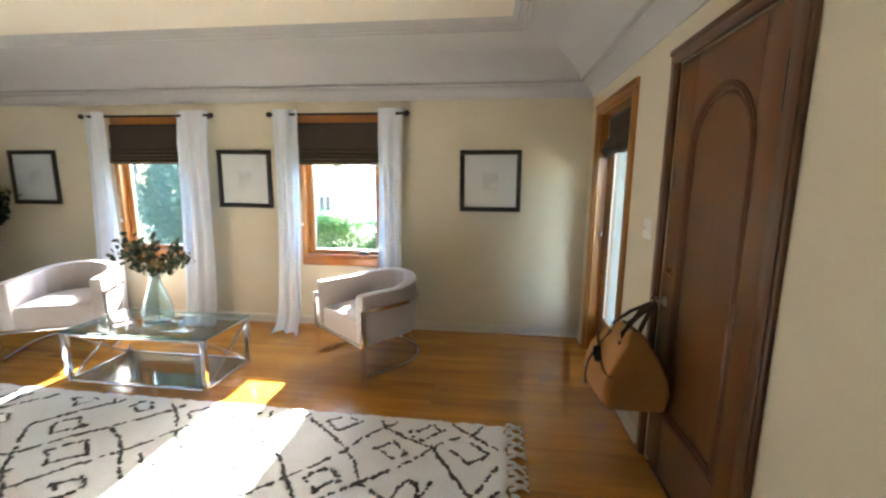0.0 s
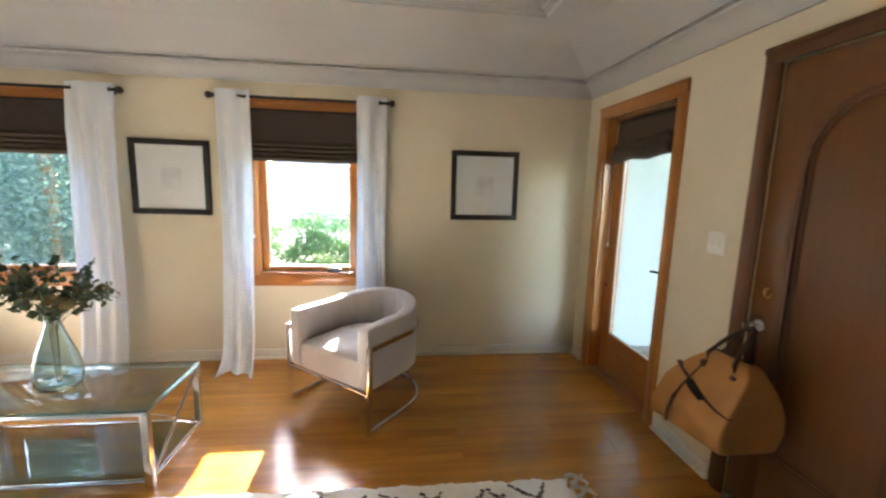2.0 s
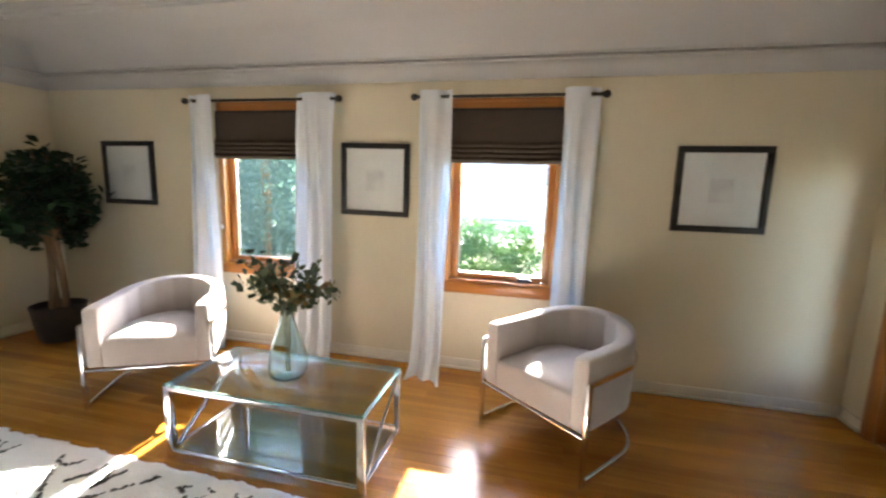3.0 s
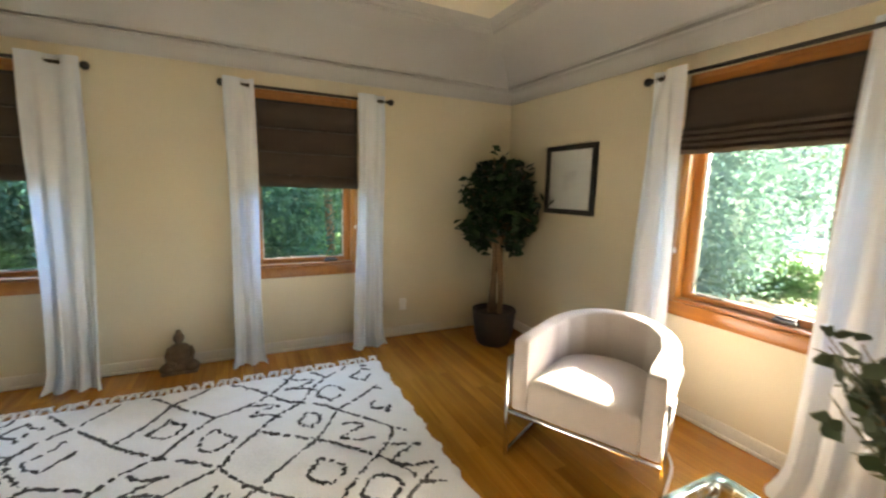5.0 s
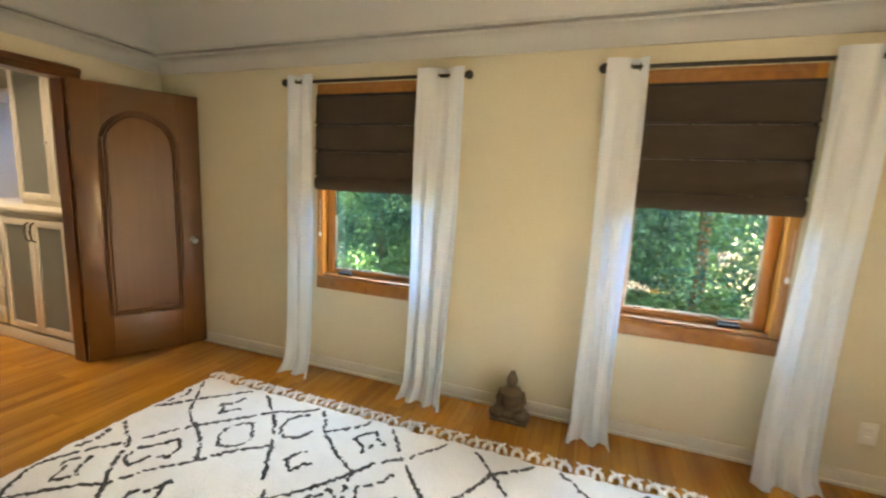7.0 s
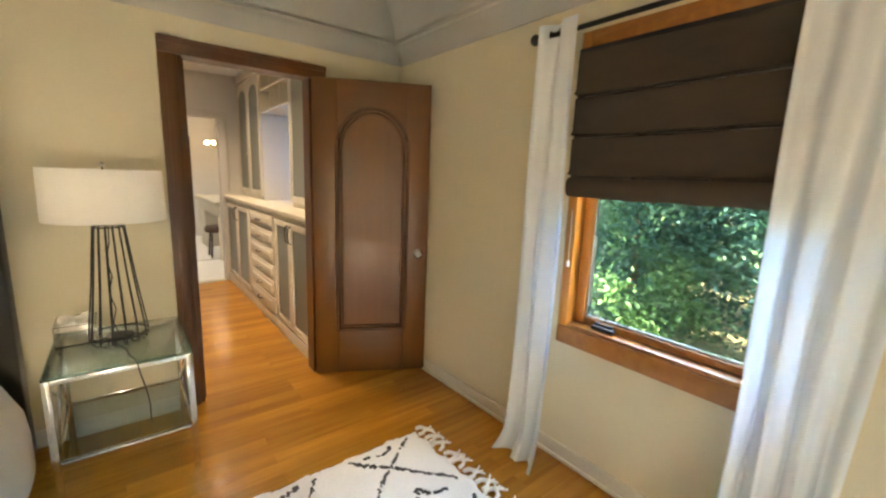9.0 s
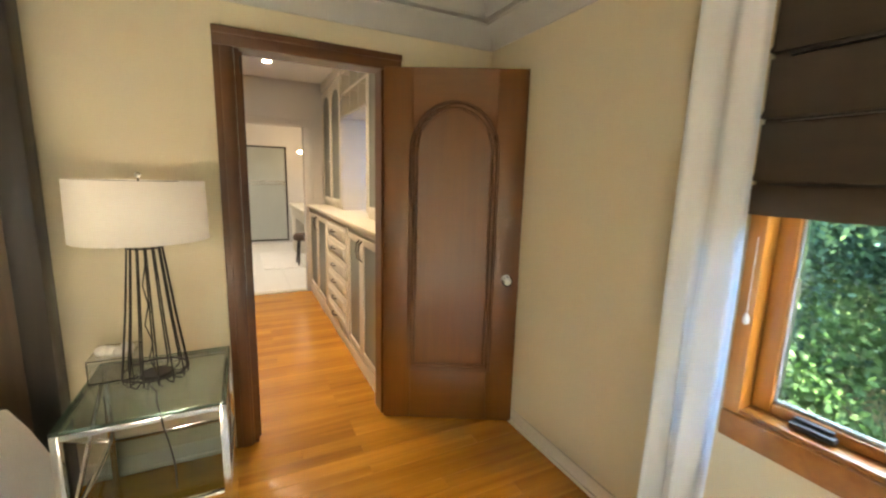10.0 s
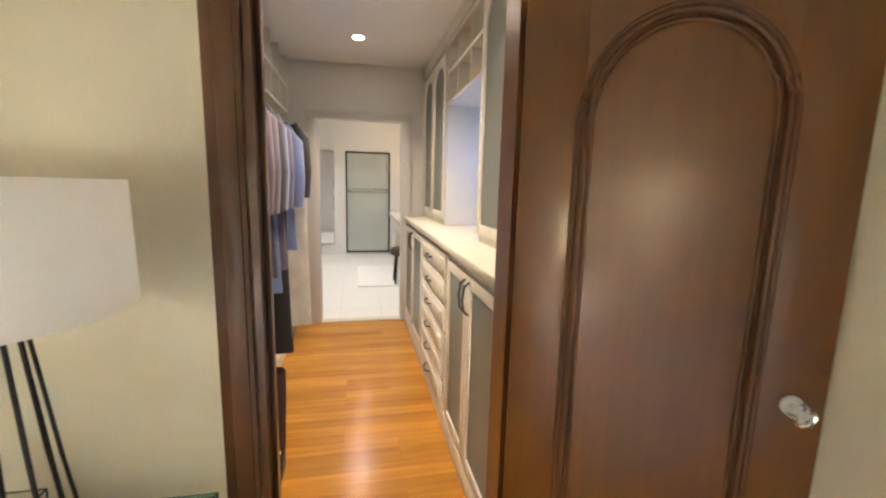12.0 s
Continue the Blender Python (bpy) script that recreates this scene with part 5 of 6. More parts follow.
    sweep(bm, [(0.02, -0.004, 0.478), (0.125, -0.004, 0.484), (0.23, -0.004, 0.490)], bar(0.012, 0.008))
    part("zip", bm, IRON, b, "dark zip along the top")


bag()

# ---- the bed end ----
glass_table("nightstand", "glass and chrome nightstand beside the bed", "nightstand", (-3.865, -1.315, 0), 0.51, 0.57, 0.592, 0.026, 0.235, True)


def table_lamp():
    la = thing("table_lamp", "black wire table lamp with a white drum shade", "table lamp", (-3.86, -1.33, 0.6035))
    n = 14
    for k in range(n):
        a = 2 * math.pi * k / n
        ca, sa = math.cos(a), math.sin(a)
        b = a + math.pi / n
        bm = bmesh.new()
        sweep(bm, [(0.058 * ca, 0.058 * sa, 0.555), (0.085 * ca, 0.085 * sa, 0.28), (0.112 * ca, 0.112 * sa, 0.055), (0.112 * ca, 0.112 * sa, 0.022), (0.10 * math.cos(b - math.pi / n * 0.6), 0.10 * math.sin(b - math.pi / n * 0.6), 0.008), (0.078 * math.cos(a), 0.078 * math.sin(a), 0.012), (0.055 * ca, 0.055 * sa, 0.028)], circle(0.0032, 6))
        part("wire", bm, IRON, la)
    bm = bmesh.new()
    lathe(bm, [(0.0005, 0.022), (0.058, 0.022), (0.060, 0.030), (0.054, 0.036), (0.0005, 0.036)], 20, close=False)
    part("base_disc", bm, IRON, la)
    for z, r in ((0.555, 0.059), (0.045, 0.113)):
        bm = bmesh.new()
        sweep(bm, [(r * math.cos(t), r * math.sin(t), z) for t in [2 * math.pi * i / 28 for i in range(28)]], circle(0.004, 6), True)
        part("hoop", bm, IRON, la)
    bm = bmesh.new()
    sweep(bm, [(0.0, 0.0, 0.03), (0.018, 0.004, 0.10), (0.004, -0.010, 0.16), (0.022, 0.008, 0.24), (0.006, 0.0, 0.32), (0.020, -0.006, 0.40), (0.004, 0.004, 0.48), (0.0, 0.0, 0.58)], circle(0.0026, 6))
    cyl(bm, (0, 0, 0.57), (0, 0, 0.64), 0.016, seg=12)
    cyl(bm, (0, 0, 0.64), (0, 0, 0.825), 0.003, seg=6)
    for t in (0, 2.09, 4.19):
        cyl(bm, (0, 0, 0.808), (0.215 * math.cos(t), 0.215 * math.sin(t), 0.808), 0.002, seg=6)
    part("stem", bm, IRON, la)
    bm = bmesh.new()
    lathe(bm, [(0.224, 0.586), (0.220, 0.812), (0.217, 0.812), (0.221, 0.586)], 48, close=False)
    bm.faces.ensure_lookup_table()
    part("shade", bm, SHADE, la, "white linen drum shade", angle=60)
    bm = bmesh.new()
    ball(bm, (0, 0, 0.69), 0.032)
    part("bulb", bm, PLASTIC, la, "white light bulb")
    bm = bmesh.new()
    ball(bm, (0, 0, 0.832), 0.011)
    part("finial", bm, STEEL, la)
    bm = bmesh.new()
    sweep(bm, [(0.03, 0.03, 0.016), (-0.02, 0.14, 0.006), (-0.03, 0.22, 0.004), (-0.05, 0.285, 0.003), (-0.055, 0.304, -0.006), (-0.060, 0.306, -0.05), (-0.075, 0.312, -0.12), (-0.085, 0.310, -0.20), (-0.084, 0.306, -0.30)], circle(0.003, 6))
    part("cord", bm, IRON, la, "black power cord")


table_lamp()
lamp("table_lamp_light", "POINT", (-3.86, -1.33, 1.295), 0.11, (1.0, 0.93, 0.82), 0.045)
tray = thing("tissue_box", "clear acrylic tissue box with a white tissue on top", "tissue box", (-3.70, -1.46, 0.6035))
for name2, q in (("base", (-0.075, 0.075, -0.09, 0.09, 0.0, 0.006)), ("lid", (-0.075, 0.075, -0.09, 0.09, 0.0955, 0.0985)), ("side", (-0.075, -0.071, -0.09, 0.09, 0.0062, 0.0953)), ("side", (0.071, 0.075, -0.09, 0.09, 0.0062, 0.0953)), ("side", (-0.0708, 0.0708, 0.086, 0.09, 0.0062, 0.0953)), ("side", (-0.0708, 0.0708, -0.09, -0.086, 0.0062, 0.0953))):
    part(name2, B(*q), CRYSTAL, tray, smooth=False)
bm = bmesh.new()
for k in range(5):
    ball(bm, (-0.04 + 0.02 * k, 0.015 * math.sin(k * 2.2), 0.100 + 0.010 * math.cos(k * 1.7)), 0.026, 1.0, 1.3, 0.8, 10, 7)
part("tissue", bm, BEDDING, tray, "crumpled white tissue")


def make_bed():
    bd = thing("bed", "bed with a tall dark wooden headboard and white bedding", "bed", (-2.49, -0.62, 0))
    y0 = -(Y0 + 0.02 + 0.62)
    for s in (-1, 1):
        a, b = sorted((s * 0.99, s * 0.89))
        part("headboard_post", B(a, b, -y0, -y0 + 0.11, 0.0, 2.18, bev=0.01), HEADB, bd)
    part("headboard_rail", B(-0.89, 0.89, -y0 + 0.01, -y0 + 0.09, 2.07, 2.17, bev=0.008), HEADB, bd)
    part("headboard_panel", B(-0.89, 0.89, -y0 + 0.03, -y0 + 0.06, 0.25, 2.07), HEADP, bd, "brown wooden headboard panel")
    part("base", B(-0.84, 0.84, -y0 + 0.12, 0.86, 0.10, 0.32, bev=0.015), HEADB, bd)
    for sx in (-0.78, 0.78):
        for sy in (-y0 + 0.2, 0.78):
            part("leg", B(sx - 0.03, sx + 0.03, sy - 0.03, sy + 0.03, 0, 0.10), HEADB, bd)
    part("mattress", B(-0.84, 0.84, -y0 + 0.13, 0.85, 0.321, 0.52, bev=0.05, seg=3), BEDDING, bd)
    bm = bmesh.new()
    nx, ny = 44, 40
    rows = []
    for j in range(ny + 1):
        row = []
        for i in range(nx + 1):
            u, v = i / nx * 2 - 1, j / ny
            x = u * 1.12
            y = -0.70 + 1.62 * v
            over = max(0, abs(u) - 0.84) / 0.16
            end = max(0, v - 0.93) / 0.07
            z = 0.585 + 0.018 * math.sin(5 * u + 4 * v) * math.cos(7 * v + 2 * u) - 0.42 * over ** 0.8 - 0.34 * end
            x = math.copysign(min(abs(x), 1.03 + 0.03 * math.sin(9 * v)), x) if over > 0 else x
            row.append(bm.verts.new((x, y, z)))
        rows.append(row)
    for a, b in zip(rows, rows[1:]):
        for i in range(nx):
            bm.faces.new((a[i], a[i + 1], b[i + 1], b[i]))
    part("duvet", bm, BEDDING, bd, "white duvet hanging over the side", angle=80)
    for s in (-1, 1):
        bm = bmesh.new()
        ball(bm, (s * 0.44, -y0 + 0.42, 0.62), 0.36, 1.0, 0.62, 0.28, 24, 14)
        part("pillow", bm, BEDDING, bd, "plump white pillow")


make_bed()


# ---- closet beyond the doorway ----
CX0, CX1, CY0, CY1, CZ = -5.63, -3.42, -4.73, Y0 - 0.12, 2.55
BDOOR = (-4.92, -4.115)
tagged(part("wall_closet_west", slab_with_holes("x", CX0 - T, CX0, -9.6, CY1, -0.3, TOP, [NICHE]), CLOSETW, smooth=False), "pale grey closet wall with a window niche", "wall", kind="structure")
tagged(part("wall_closet_east", B(CX1, CX1 + 0.12, CY0, CY1, -0.3, TOP), CLOSETW, smooth=False), "pale grey closet wall", "wall", kind="structure")
tagged(part("wall_closet_south", slab_with_holes("y", CY0 - 0.12, CY0, CX0, CX1 + 0.12, -0.3, TOP, [(*BDOOR, -0.3, 2.04)]), CLOSETW, smooth=False), "pale grey closet wall with a doorway", "wall", kind="structure")
tagged(part("ceiling_closet", B(CX0, CX1, CY0, CY1, CZ, CZ + 0.2), BATHW, smooth=False), "white closet ceiling", "ceiling", kind="structure")
casing_y("trim_bath_door", CY0, 1, *BDOOR, 2.035, CLOSETW, CLOSETW, "pale grey painted door casing", wide=0.10)
bm = B(CX1 - 0.5, BDOOR[1] + 0.101, CY0, CY0 + 0.014, 0.0, 0.11, bev=0.003)
box(bm, CX0 + 0.66, BDOOR[0] - 0.101, CY0, CY0 + 0.014, 0.0, 0.11, 0.003)
tagged(part("baseboard_closet", bm, CABINET), "painted white baseboard", "baseboard", kind="structure")


def downlight(x, y, z, power, tone=(1.0, 0.86, 0.70)):
    d = thing("downlight", "round recessed ceiling downlight, lit", "downlight", (x, y, z), group="ceiling downlights")
    bm = bmesh.new()
    lathe(bm, [(0.040, -0.001), (0.058, -0.004), (0.064, -0.001), (0.064, -0.0005)], 24, close=False)
    part("bezel", bm, PLASTIC, d)
    bm = bmesh.new()
    lathe(bm, [(0.0005, -0.0022), (0.040, -0.0022)], 20, close=False)
    part("lens", bm, BULB, d, "glowing lens")
    lamp("downlight_lamp", "AREA", (x, y, z - 0.012), power, tone, 0.075, spread=112)


downlight(-4.50, -4.0, CZ, 0.23)
downlight(-4.50, -3.2, CZ, 0.24)
downlight(-4.50, -2.35, CZ, 0.30)

FX, UX, CT = -4.98, -5.16, 1.11


def pull(parent, y, z, long=0.12, upright=True):
    bm = bmesh.new()
    h = long / 2
    if upright:
        path = [(FX + 0.018, y, z + h), (FX + 0.042, y, z + h * 0.75), (FX + 0.050, y, z), (FX + 0.042, y, z - h * 0.75), (FX + 0.018, y, z - h)]
    else:
        path = [(FX + 0.036, y - h, z), (FX + 0.058, y - h * 0.7, z - 0.004), (FX + 0.062, y, z - 0.006), (FX + 0.058, y + h * 0.7, z - 0.004), (FX + 0.036, y + h, z)]
    sweep(bm, path, circle(0.006, 8))
    part("handle", bm, PEWTER, parent, "curved pewter pull")


def glazed_door(parent, x, y0, y1, z0, z1, arched=False):
    """A framed door on the cabinet face with a frosted pane."""
    f = 0.055
    bm = bmesh.new()
    box(bm, x, x + 0.02, y0, y0 + f, z0, z1, 0.003)
    box(bm, x, x + 0.02, y1 - f, y1, z0, z1, 0.003)
    box(bm, x, x + 0.0195, y0 + f, y1 - f, z0, z0 + f, 0.003)
    if arched:
        ar = arch(y0 + f, y1 - f, z1 - f - 0.12, 0.12, 12)
        n = len(ar)
        lo0, hi0 = [bm.verts.new((x, y, z)) for y, z in ar], [bm.verts.new((x, y, z1)) for y, z in ar]
        lo1, hi1 = [bm.verts.new((x + 0.0195, y, z)) for y, z in ar], [bm.verts.new((x + 0.0195, y, z1)) for y, z in ar]
        for i in range(n - 1):
            for q in ((lo0, hi0), (lo1, hi1), (lo0, lo1), (hi0, hi1)):
                bm.faces.new((q[0][i], q[0][i + 1], q[1][i + 1], q[1][i]))
    else:
        box(bm, x, x + 0.0195, y0 + f, y1 - f, z1 - f, z1, 0.003)
    d = part("door", bm, CABINET, parent)
    part("pane", B(x + 0.006, x + 0.010, y0 + f, y1 - f, z0 + f, z1 - f), FROST, d, "frosted glass pane", smooth=False)
    return d


def base_cabinet(y0, y1, label):
    c = thing("base_cabinet", label, "cabinet", group="closet cabinets")
    part("side", B(CX0 + 0.012, FX - 0.02, y0 + 0.001, y0 + 0.02, 0.0, CT - 0.042), CABINET, c, smooth=False)
    part("side", B(CX0 + 0.012, FX - 0.02, y1 - 0.02, y1 - 0.001, 0.0, CT - 0.042), CABINET, c, smooth=False)
    part("back", B(CX0 + 0.012, CX0 + 0.03, y0 + 0.02, y1 - 0.02, 0.0, CT - 0.042), CABINET, c, smooth=False)
    part("shelf", B(CX0 + 0.03, FX - 0.02, y0 + 0.02, y1 - 0.02, 0.101, 0.118), CABINET, c, smooth=False)
    part("shelf", B(CX0 + 0.03, FX - 0.05, y0 + 0.02, y1 - 0.02, 0.56, 0.58), CABINET, c, smooth=False)
    bm = B(FX - 0.02, FX - 0.001, y0 + 0.002, y0 + 0.035, 0.11, CT - 0.043, bev=0.002)
    box(bm, FX - 0.02, FX - 0.001, y1 - 0.035, y1 - 0.002, 0.11, CT - 0.043, 0.002)
    box(bm, FX - 0.02, FX - 0.0015, y0 + 0.035, y1 - 0.035, CT - 0.10, CT - 0.043, 0.002)
    part("face_frame", bm, CABINET, c)
    bm = B(FX - 0.02, FX + 0.016, y0 + 0.001, y1 - 0.001, 0.0, 0.10, bev=0.006)
    part("plinth", bm, CABINET, c)
    return c


def make_cabinets():
    for y0, y1, lab in ((-2.69, -1.80, "ivory base cabinet with two frosted glass doors"), (-4.71, -3.56, "ivory base cabinet with two frosted glass doors in the corner")):
        c = base_cabinet(y0, y1, lab)
        m = (y0 + y1) / 2
        glazed_door(c, FX, y0 + 0.03, m - 0.002, 0.12, CT - 0.08)
        glazed_door(c, FX, m + 0.002, y1 - 0.03, 0.12, CT - 0.08)
        pull(c, m - 0.035, 0.93, 0.15)
        pull(c, m + 0.035, 0.93, 0.15)
    c = base_cabinet(-3.56, -2.69, "ivory chest of six drawers with pewter pulls")
    n = 6
    z0, z1 = 0.12, CT - 0.06
    step = (z1 - z0) / n
    for k in range(n):
        a, b = z0 + k * step + 0.004, z0 + (k + 1) * step - 0.004
        bm = B(FX, FX + 0.022, -3.525, -2.725, a, b, bev=0.004)
        box(bm, FX + 0.022, FX + 0.032, -3.475, -2.775, a + 0.035, b - 0.035, 0.008)
        d = part("drawer", bm, CABINET, c)
        pull(d, -3.125, (a + b) / 2, 0.13, False)
    bm = B(CX0 + 0.013, FX + 0.035, -4.715, -1.795, CT - 0.041, CT, bev=0.008)
    one("countertop", bm, COUNTER, "cream stone countertop over the closet cabinets", "countertop")
    # uppers
    for y0, y1, doors, lab in ((-2.76, -1.80, 2, "ivory wall cabinet with frosted glass doors"), (-4.71, -3.70, 2, "ivory wall cabinet with arched frosted doors")):
        c = thing("wall_cabinet", lab, "cabinet", group="closet cabinets")
        part("side", B(CX0 + 0.012, UX - 0.001, y0 + 0.001, y0 + 0.02, CT + 0.001, CZ - 0.002), CABINET, c, smooth=False)
        part("side", B(CX0 + 0.012, UX - 0.001, y1 - 0.02, y1 - 0.001, CT + 0.001, CZ - 0.002), CABINET, c, smooth=False)
        part("back", B(CX0 + 0.012, CX0 + 0.03, y0 + 0.02, y1 - 0.02, CT + 0.001, CZ - 0.002), CABINET, c, smooth=False)
        for z in (CT + 0.07, 1.55, 1.95, 2.32):
            part("shelf", B(CX0 + 0.03, UX - 0.03, y0 + 0.02, y1 - 0.02, z - 0.009, z + 0.009), CABINET, c, smooth=False)
        part("rail", B(UX - 0.02, UX - 0.002, y0 + 0.02, y1 - 0.02, CT + 0.001, CT + 0.06), CABINET, c, smooth=False)
        part("rail", B(UX - 0.02, UX - 0.002, y0 + 0.02, y1 - 0.02, 2.40, CZ - 0.002), CABINET, c, smooth=False)
        m = (y0 + y1) / 2
        glazed_door(c, UX, y0 + 0.012, m - 0.002, CT + 0.05, 2.41, True)
        glazed_door(c, UX, m + 0.002, y1 - 0.012, CT + 0.05, 2.41, True)
        bm = B(UX - 0.02, UX + 0.03, y0 + 0.002, y1 - 0.002, 2.45, CZ - 0.003, bev=0.012)
        part("crown", bm, CABINET, c)
        for zz in (1.62,):
            bm = bmesh.new()
            ball(bm, (UX + 0.03, m - 0.03, zz), 0.012)
            part("knob", bm, STEEL, c)
    c = thing("cubby_shelf", "ivory open cubbyholes above the window niche", "shelf", group="closet cabinets")
    bm = bmesh.new()
    for z in (2.04, 2.26, 2.46):
        box(bm, CX0 + 0.012, UX, -3.698, -2.762, z - 0.010, z + 0.010)
    for y in (-3.39, -3.07):
        box(bm, CX0 + 0.012, UX - 0.004, y - 0.009, y + 0.009, 2.05, 2.25)
        box(bm, CX0 + 0.012, UX - 0.004, y - 0.009, y + 0.009, 2.27, 2.45)
    part("body", bm, CABINET, c, smooth=False)
    part("crown", B(UX - 0.02, UX + 0.03, -3.698, -2.762, 2.471, CZ - 0.003, bev=0.012), CABINET, c)


make_cabinets()
# window behind the niche
wni = thing("window_5", "frosted white window in the closet niche", "window", kind="structure")
bm = bmesh.new()
a0, a1, b0, b1 = NICHE
for q in ((a0, a0 + 0.04, b0, b1), (a1 - 0.04, a1, b0, b1), (a0 + 0.04, a1 - 0.04, b0, b0 + 0.04), (a0 + 0.04, a1 - 0.04, b1 - 0.04, b1)):
    box(bm, CX0 - 0.12, CX0 + 0.01, q[0], q[1], q[2], q[3], 0.004)
part("window_frame", bm, CABINET, wni)
p = part("pane", B(CX0 - 0.075, CX0 - 0.069, a0 + 0.04, a1 - 0.04, b0 + 0.04, b1 - 0.04), PANE, wni, smooth=False)
p.visible_shadow = False
# a white shade; the blue daylight on it is put into its colour
SHEERW = cloth_thin("blue_daylight_roller_shade", (0.20, 0.37, 0.76), 0.34)
bm = bmesh.new()
rows = [[bm.verts.new((CX0 - 0.03, y, z)) for y in (a0 + 0.042, a1 - 0.042)] for z in (b0 + 0.045, (b0 + b1) / 2, b1 - 0.045)]
for a, b in zip(rows, rows[1:]):
    bm.faces.new((a[0], a[1], b[1], b[0]))
part("window_shade", bm, SHEERW, wni, "white translucent shade with blue daylight in its colour")
bm = B(-5.34, -5.24, -2.93, -2.85, CT + 0.001, CT + 0.05, bev=0.006)
one("trinket_box", bm, STEEL, "small silver box on the countertop", "box")

# left side: open shelves with hanging clothes
SX, RAIL = -3.86, 1.98
sh = thing("wardrobe_shelves", "ivory open wardrobe with cubbyholes and a hanging rail", "wardrobe")
bm = bmesh.new()
for y in (-4.66, -3.62, -2.72, -1.86):
    box(bm, SX, CX1 - 0.002, y - 0.011, y + 0.011, 0.0, CZ - 0.003)
part("upright", bm, CABINET, sh, smooth=False)
bm = bmesh.new()
for z in (2.06, 2.29):
    box(bm, SX + 0.004, CX1 - 0.002, -4.648, -1.872, z - 0.011, z + 0.011)
for y in (-4.3, -3.96, -3.32, -3.02, -2.43, -2.14):
    box(bm, SX + 0.004, CX1 - 0.002, y - 0.008, y + 0.008, 2.072, 2.278)
    box(bm, SX + 0.004, CX1 - 0.002, y - 0.008, y + 0.008, 2.302, CZ - 0.003)
part("shelf", bm, CABINET, sh, smooth=False)
part("plinth", B(SX - 0.03, CX1 - 0.002, -4.648, -1.872, 0.0, 0.11, bev=0.004), CABINET, sh)
bm = bmesh.new()
cyl(bm, (SX + 0.10, -4.648, RAIL), (SX + 0.10, -1.872, RAIL), 0.012)
part("rail", bm, STEEL, sh, "steel hanging rail")


def garment(y, top, bottom, half_w, thick, colour, label, seed, category="shirt", sleeve=True):
    rng = random.Random(seed)
    g = thing(category.replace(" ", "_"), label, category, (SX + 0.10, y, 0), group="hanging clothes")
    m = surface("cloth_" + str(seed), tuple(v * 0.75 for v in colour), colour, 6.0, 0.9, fine=240, bump=0.3, sheen=0.2)
    bm = bmesh.new()
    lay = [(top, 0.03, 0.02), (top - 0.03, 0.07, 0.03), (top - 0.09, half_w * 0.85, thick * 0.7), (top - 0.16, half_w, thick), ((top + bottom) / 2, half_w * 0.92, thick * 0.9), (bottom + 0.1, half_w * 0.98, thick * 1.05), (bottom, half_w * 1.0, thick)]
    n = 26
    rings = []
    for z, hx, hy in lay:
        ring = []
        for i in range(n):
            a = 2 * math.pi * i / n
            rip = 1 + 0.22 * math.sin(5 * a + seed + z * 3)
            ring.append(bm.verts.new((hx * math.cos(a) * (1 + 0.04 * math.sin(3 * a + seed)), hy * math.sin(a) * rip, z + rng.uniform(-0.006, 0.006))))
        rings.append(ring)
    for a, b in zip(rings, rings[1:]):
        for i in range(n):
            bm.faces.new((a[i], a[(i + 1) % n], b[(i + 1) % n], b[i]))
    bm.faces.new(rings[0])
    bm.faces.new(list(reversed(rings[-1])))
    part("body", bm, m, g, angle=80)
    if sleeve:
        for s in (-1, 1):
            bm = bmesh.new()
            sweep(bm, [(s * half_w * 0.75, 0, top - 0.10), (s * (half_w + 0.01), 0.01, top - 0.20), (s * (half_w + 0.02), 0.015, top - 0.45), (s * (half_w + 0.005), 0.02, max(bottom + 0.02, top - 0.66))], circle(0.05, 10))
            part("sleeve", bm, m, g, angle=80)
    bm = bmesh.new()
    sweep(bm, [(0, 0, top - 0.01), (0, 0, RAIL - 0.02), (0.012, 0, RAIL + 0.008), (0.0, 0, RAIL + 0.018), (-0.012, 0, RAIL + 0.008)], circle(0.0025, 6))
    part("hook", bm, STEEL, g, "steel hanger hook")


garment(-4.06, 1.96, 1.27, 0.29, 0.075, (0.018, 0.017, 0.018), "black jacket on a hanger", 1, "jacket")
garment(-3.52, 1.90, 0.20, 0.27, 0.045, (0.012, 0.012, 0.014), "long black dress on a hanger", 2, "dress", False)
garment(-3.72, 1.90, 0.92, 0.28, 0.055, (0.16, 0.20, 0.37), "light blue shirt on a hanger", 3)
garment(-3.40, 1.93, 1.38, 0.27, 0.040, (0.016, 0.016, 0.018), "black waistcoat on a hanger", 4, "waistcoat", False)
garment(-3.28, 1.92, 0.86, 0.27, 0.055, (0.10, 0.088, 0.13), "pale lilac patterned shirt on a hanger", 5)
garment(-3.16, 1.92, 0.74, 0.26, 0.042, (0.14, 0.22, 0.40), "light blue shirt below a grey one", 6)
garment(-3.04, 1.92, 0.86, 0.27, 0.055, (0.06, 0.055, 0.075), "grey patterned shirt on a hanger", 7)
garment(-2.94, 1.92, 0.28, 0.22, 0.045, (0.14, 0.16, 0.23), "long grey-blue trousers on a hanger", 8, "trousers", False)
garment(-2.82, 1.92, 0.90, 0.27, 0.050, (0.13, 0.10, 0.12), "pale rose shirt on a hanger", 9)
garment(-2.66, 1.92, 0.84, 0.27, 0.050, (0.10, 0.06, 0.09), "plum shirt on a hanger", 10)
garment(-4.30, 1.90, 0.14, 0.30, 0.040, (0.66, 0.64, 0.60), "long white dress on a hanger", 12, "dress", False)


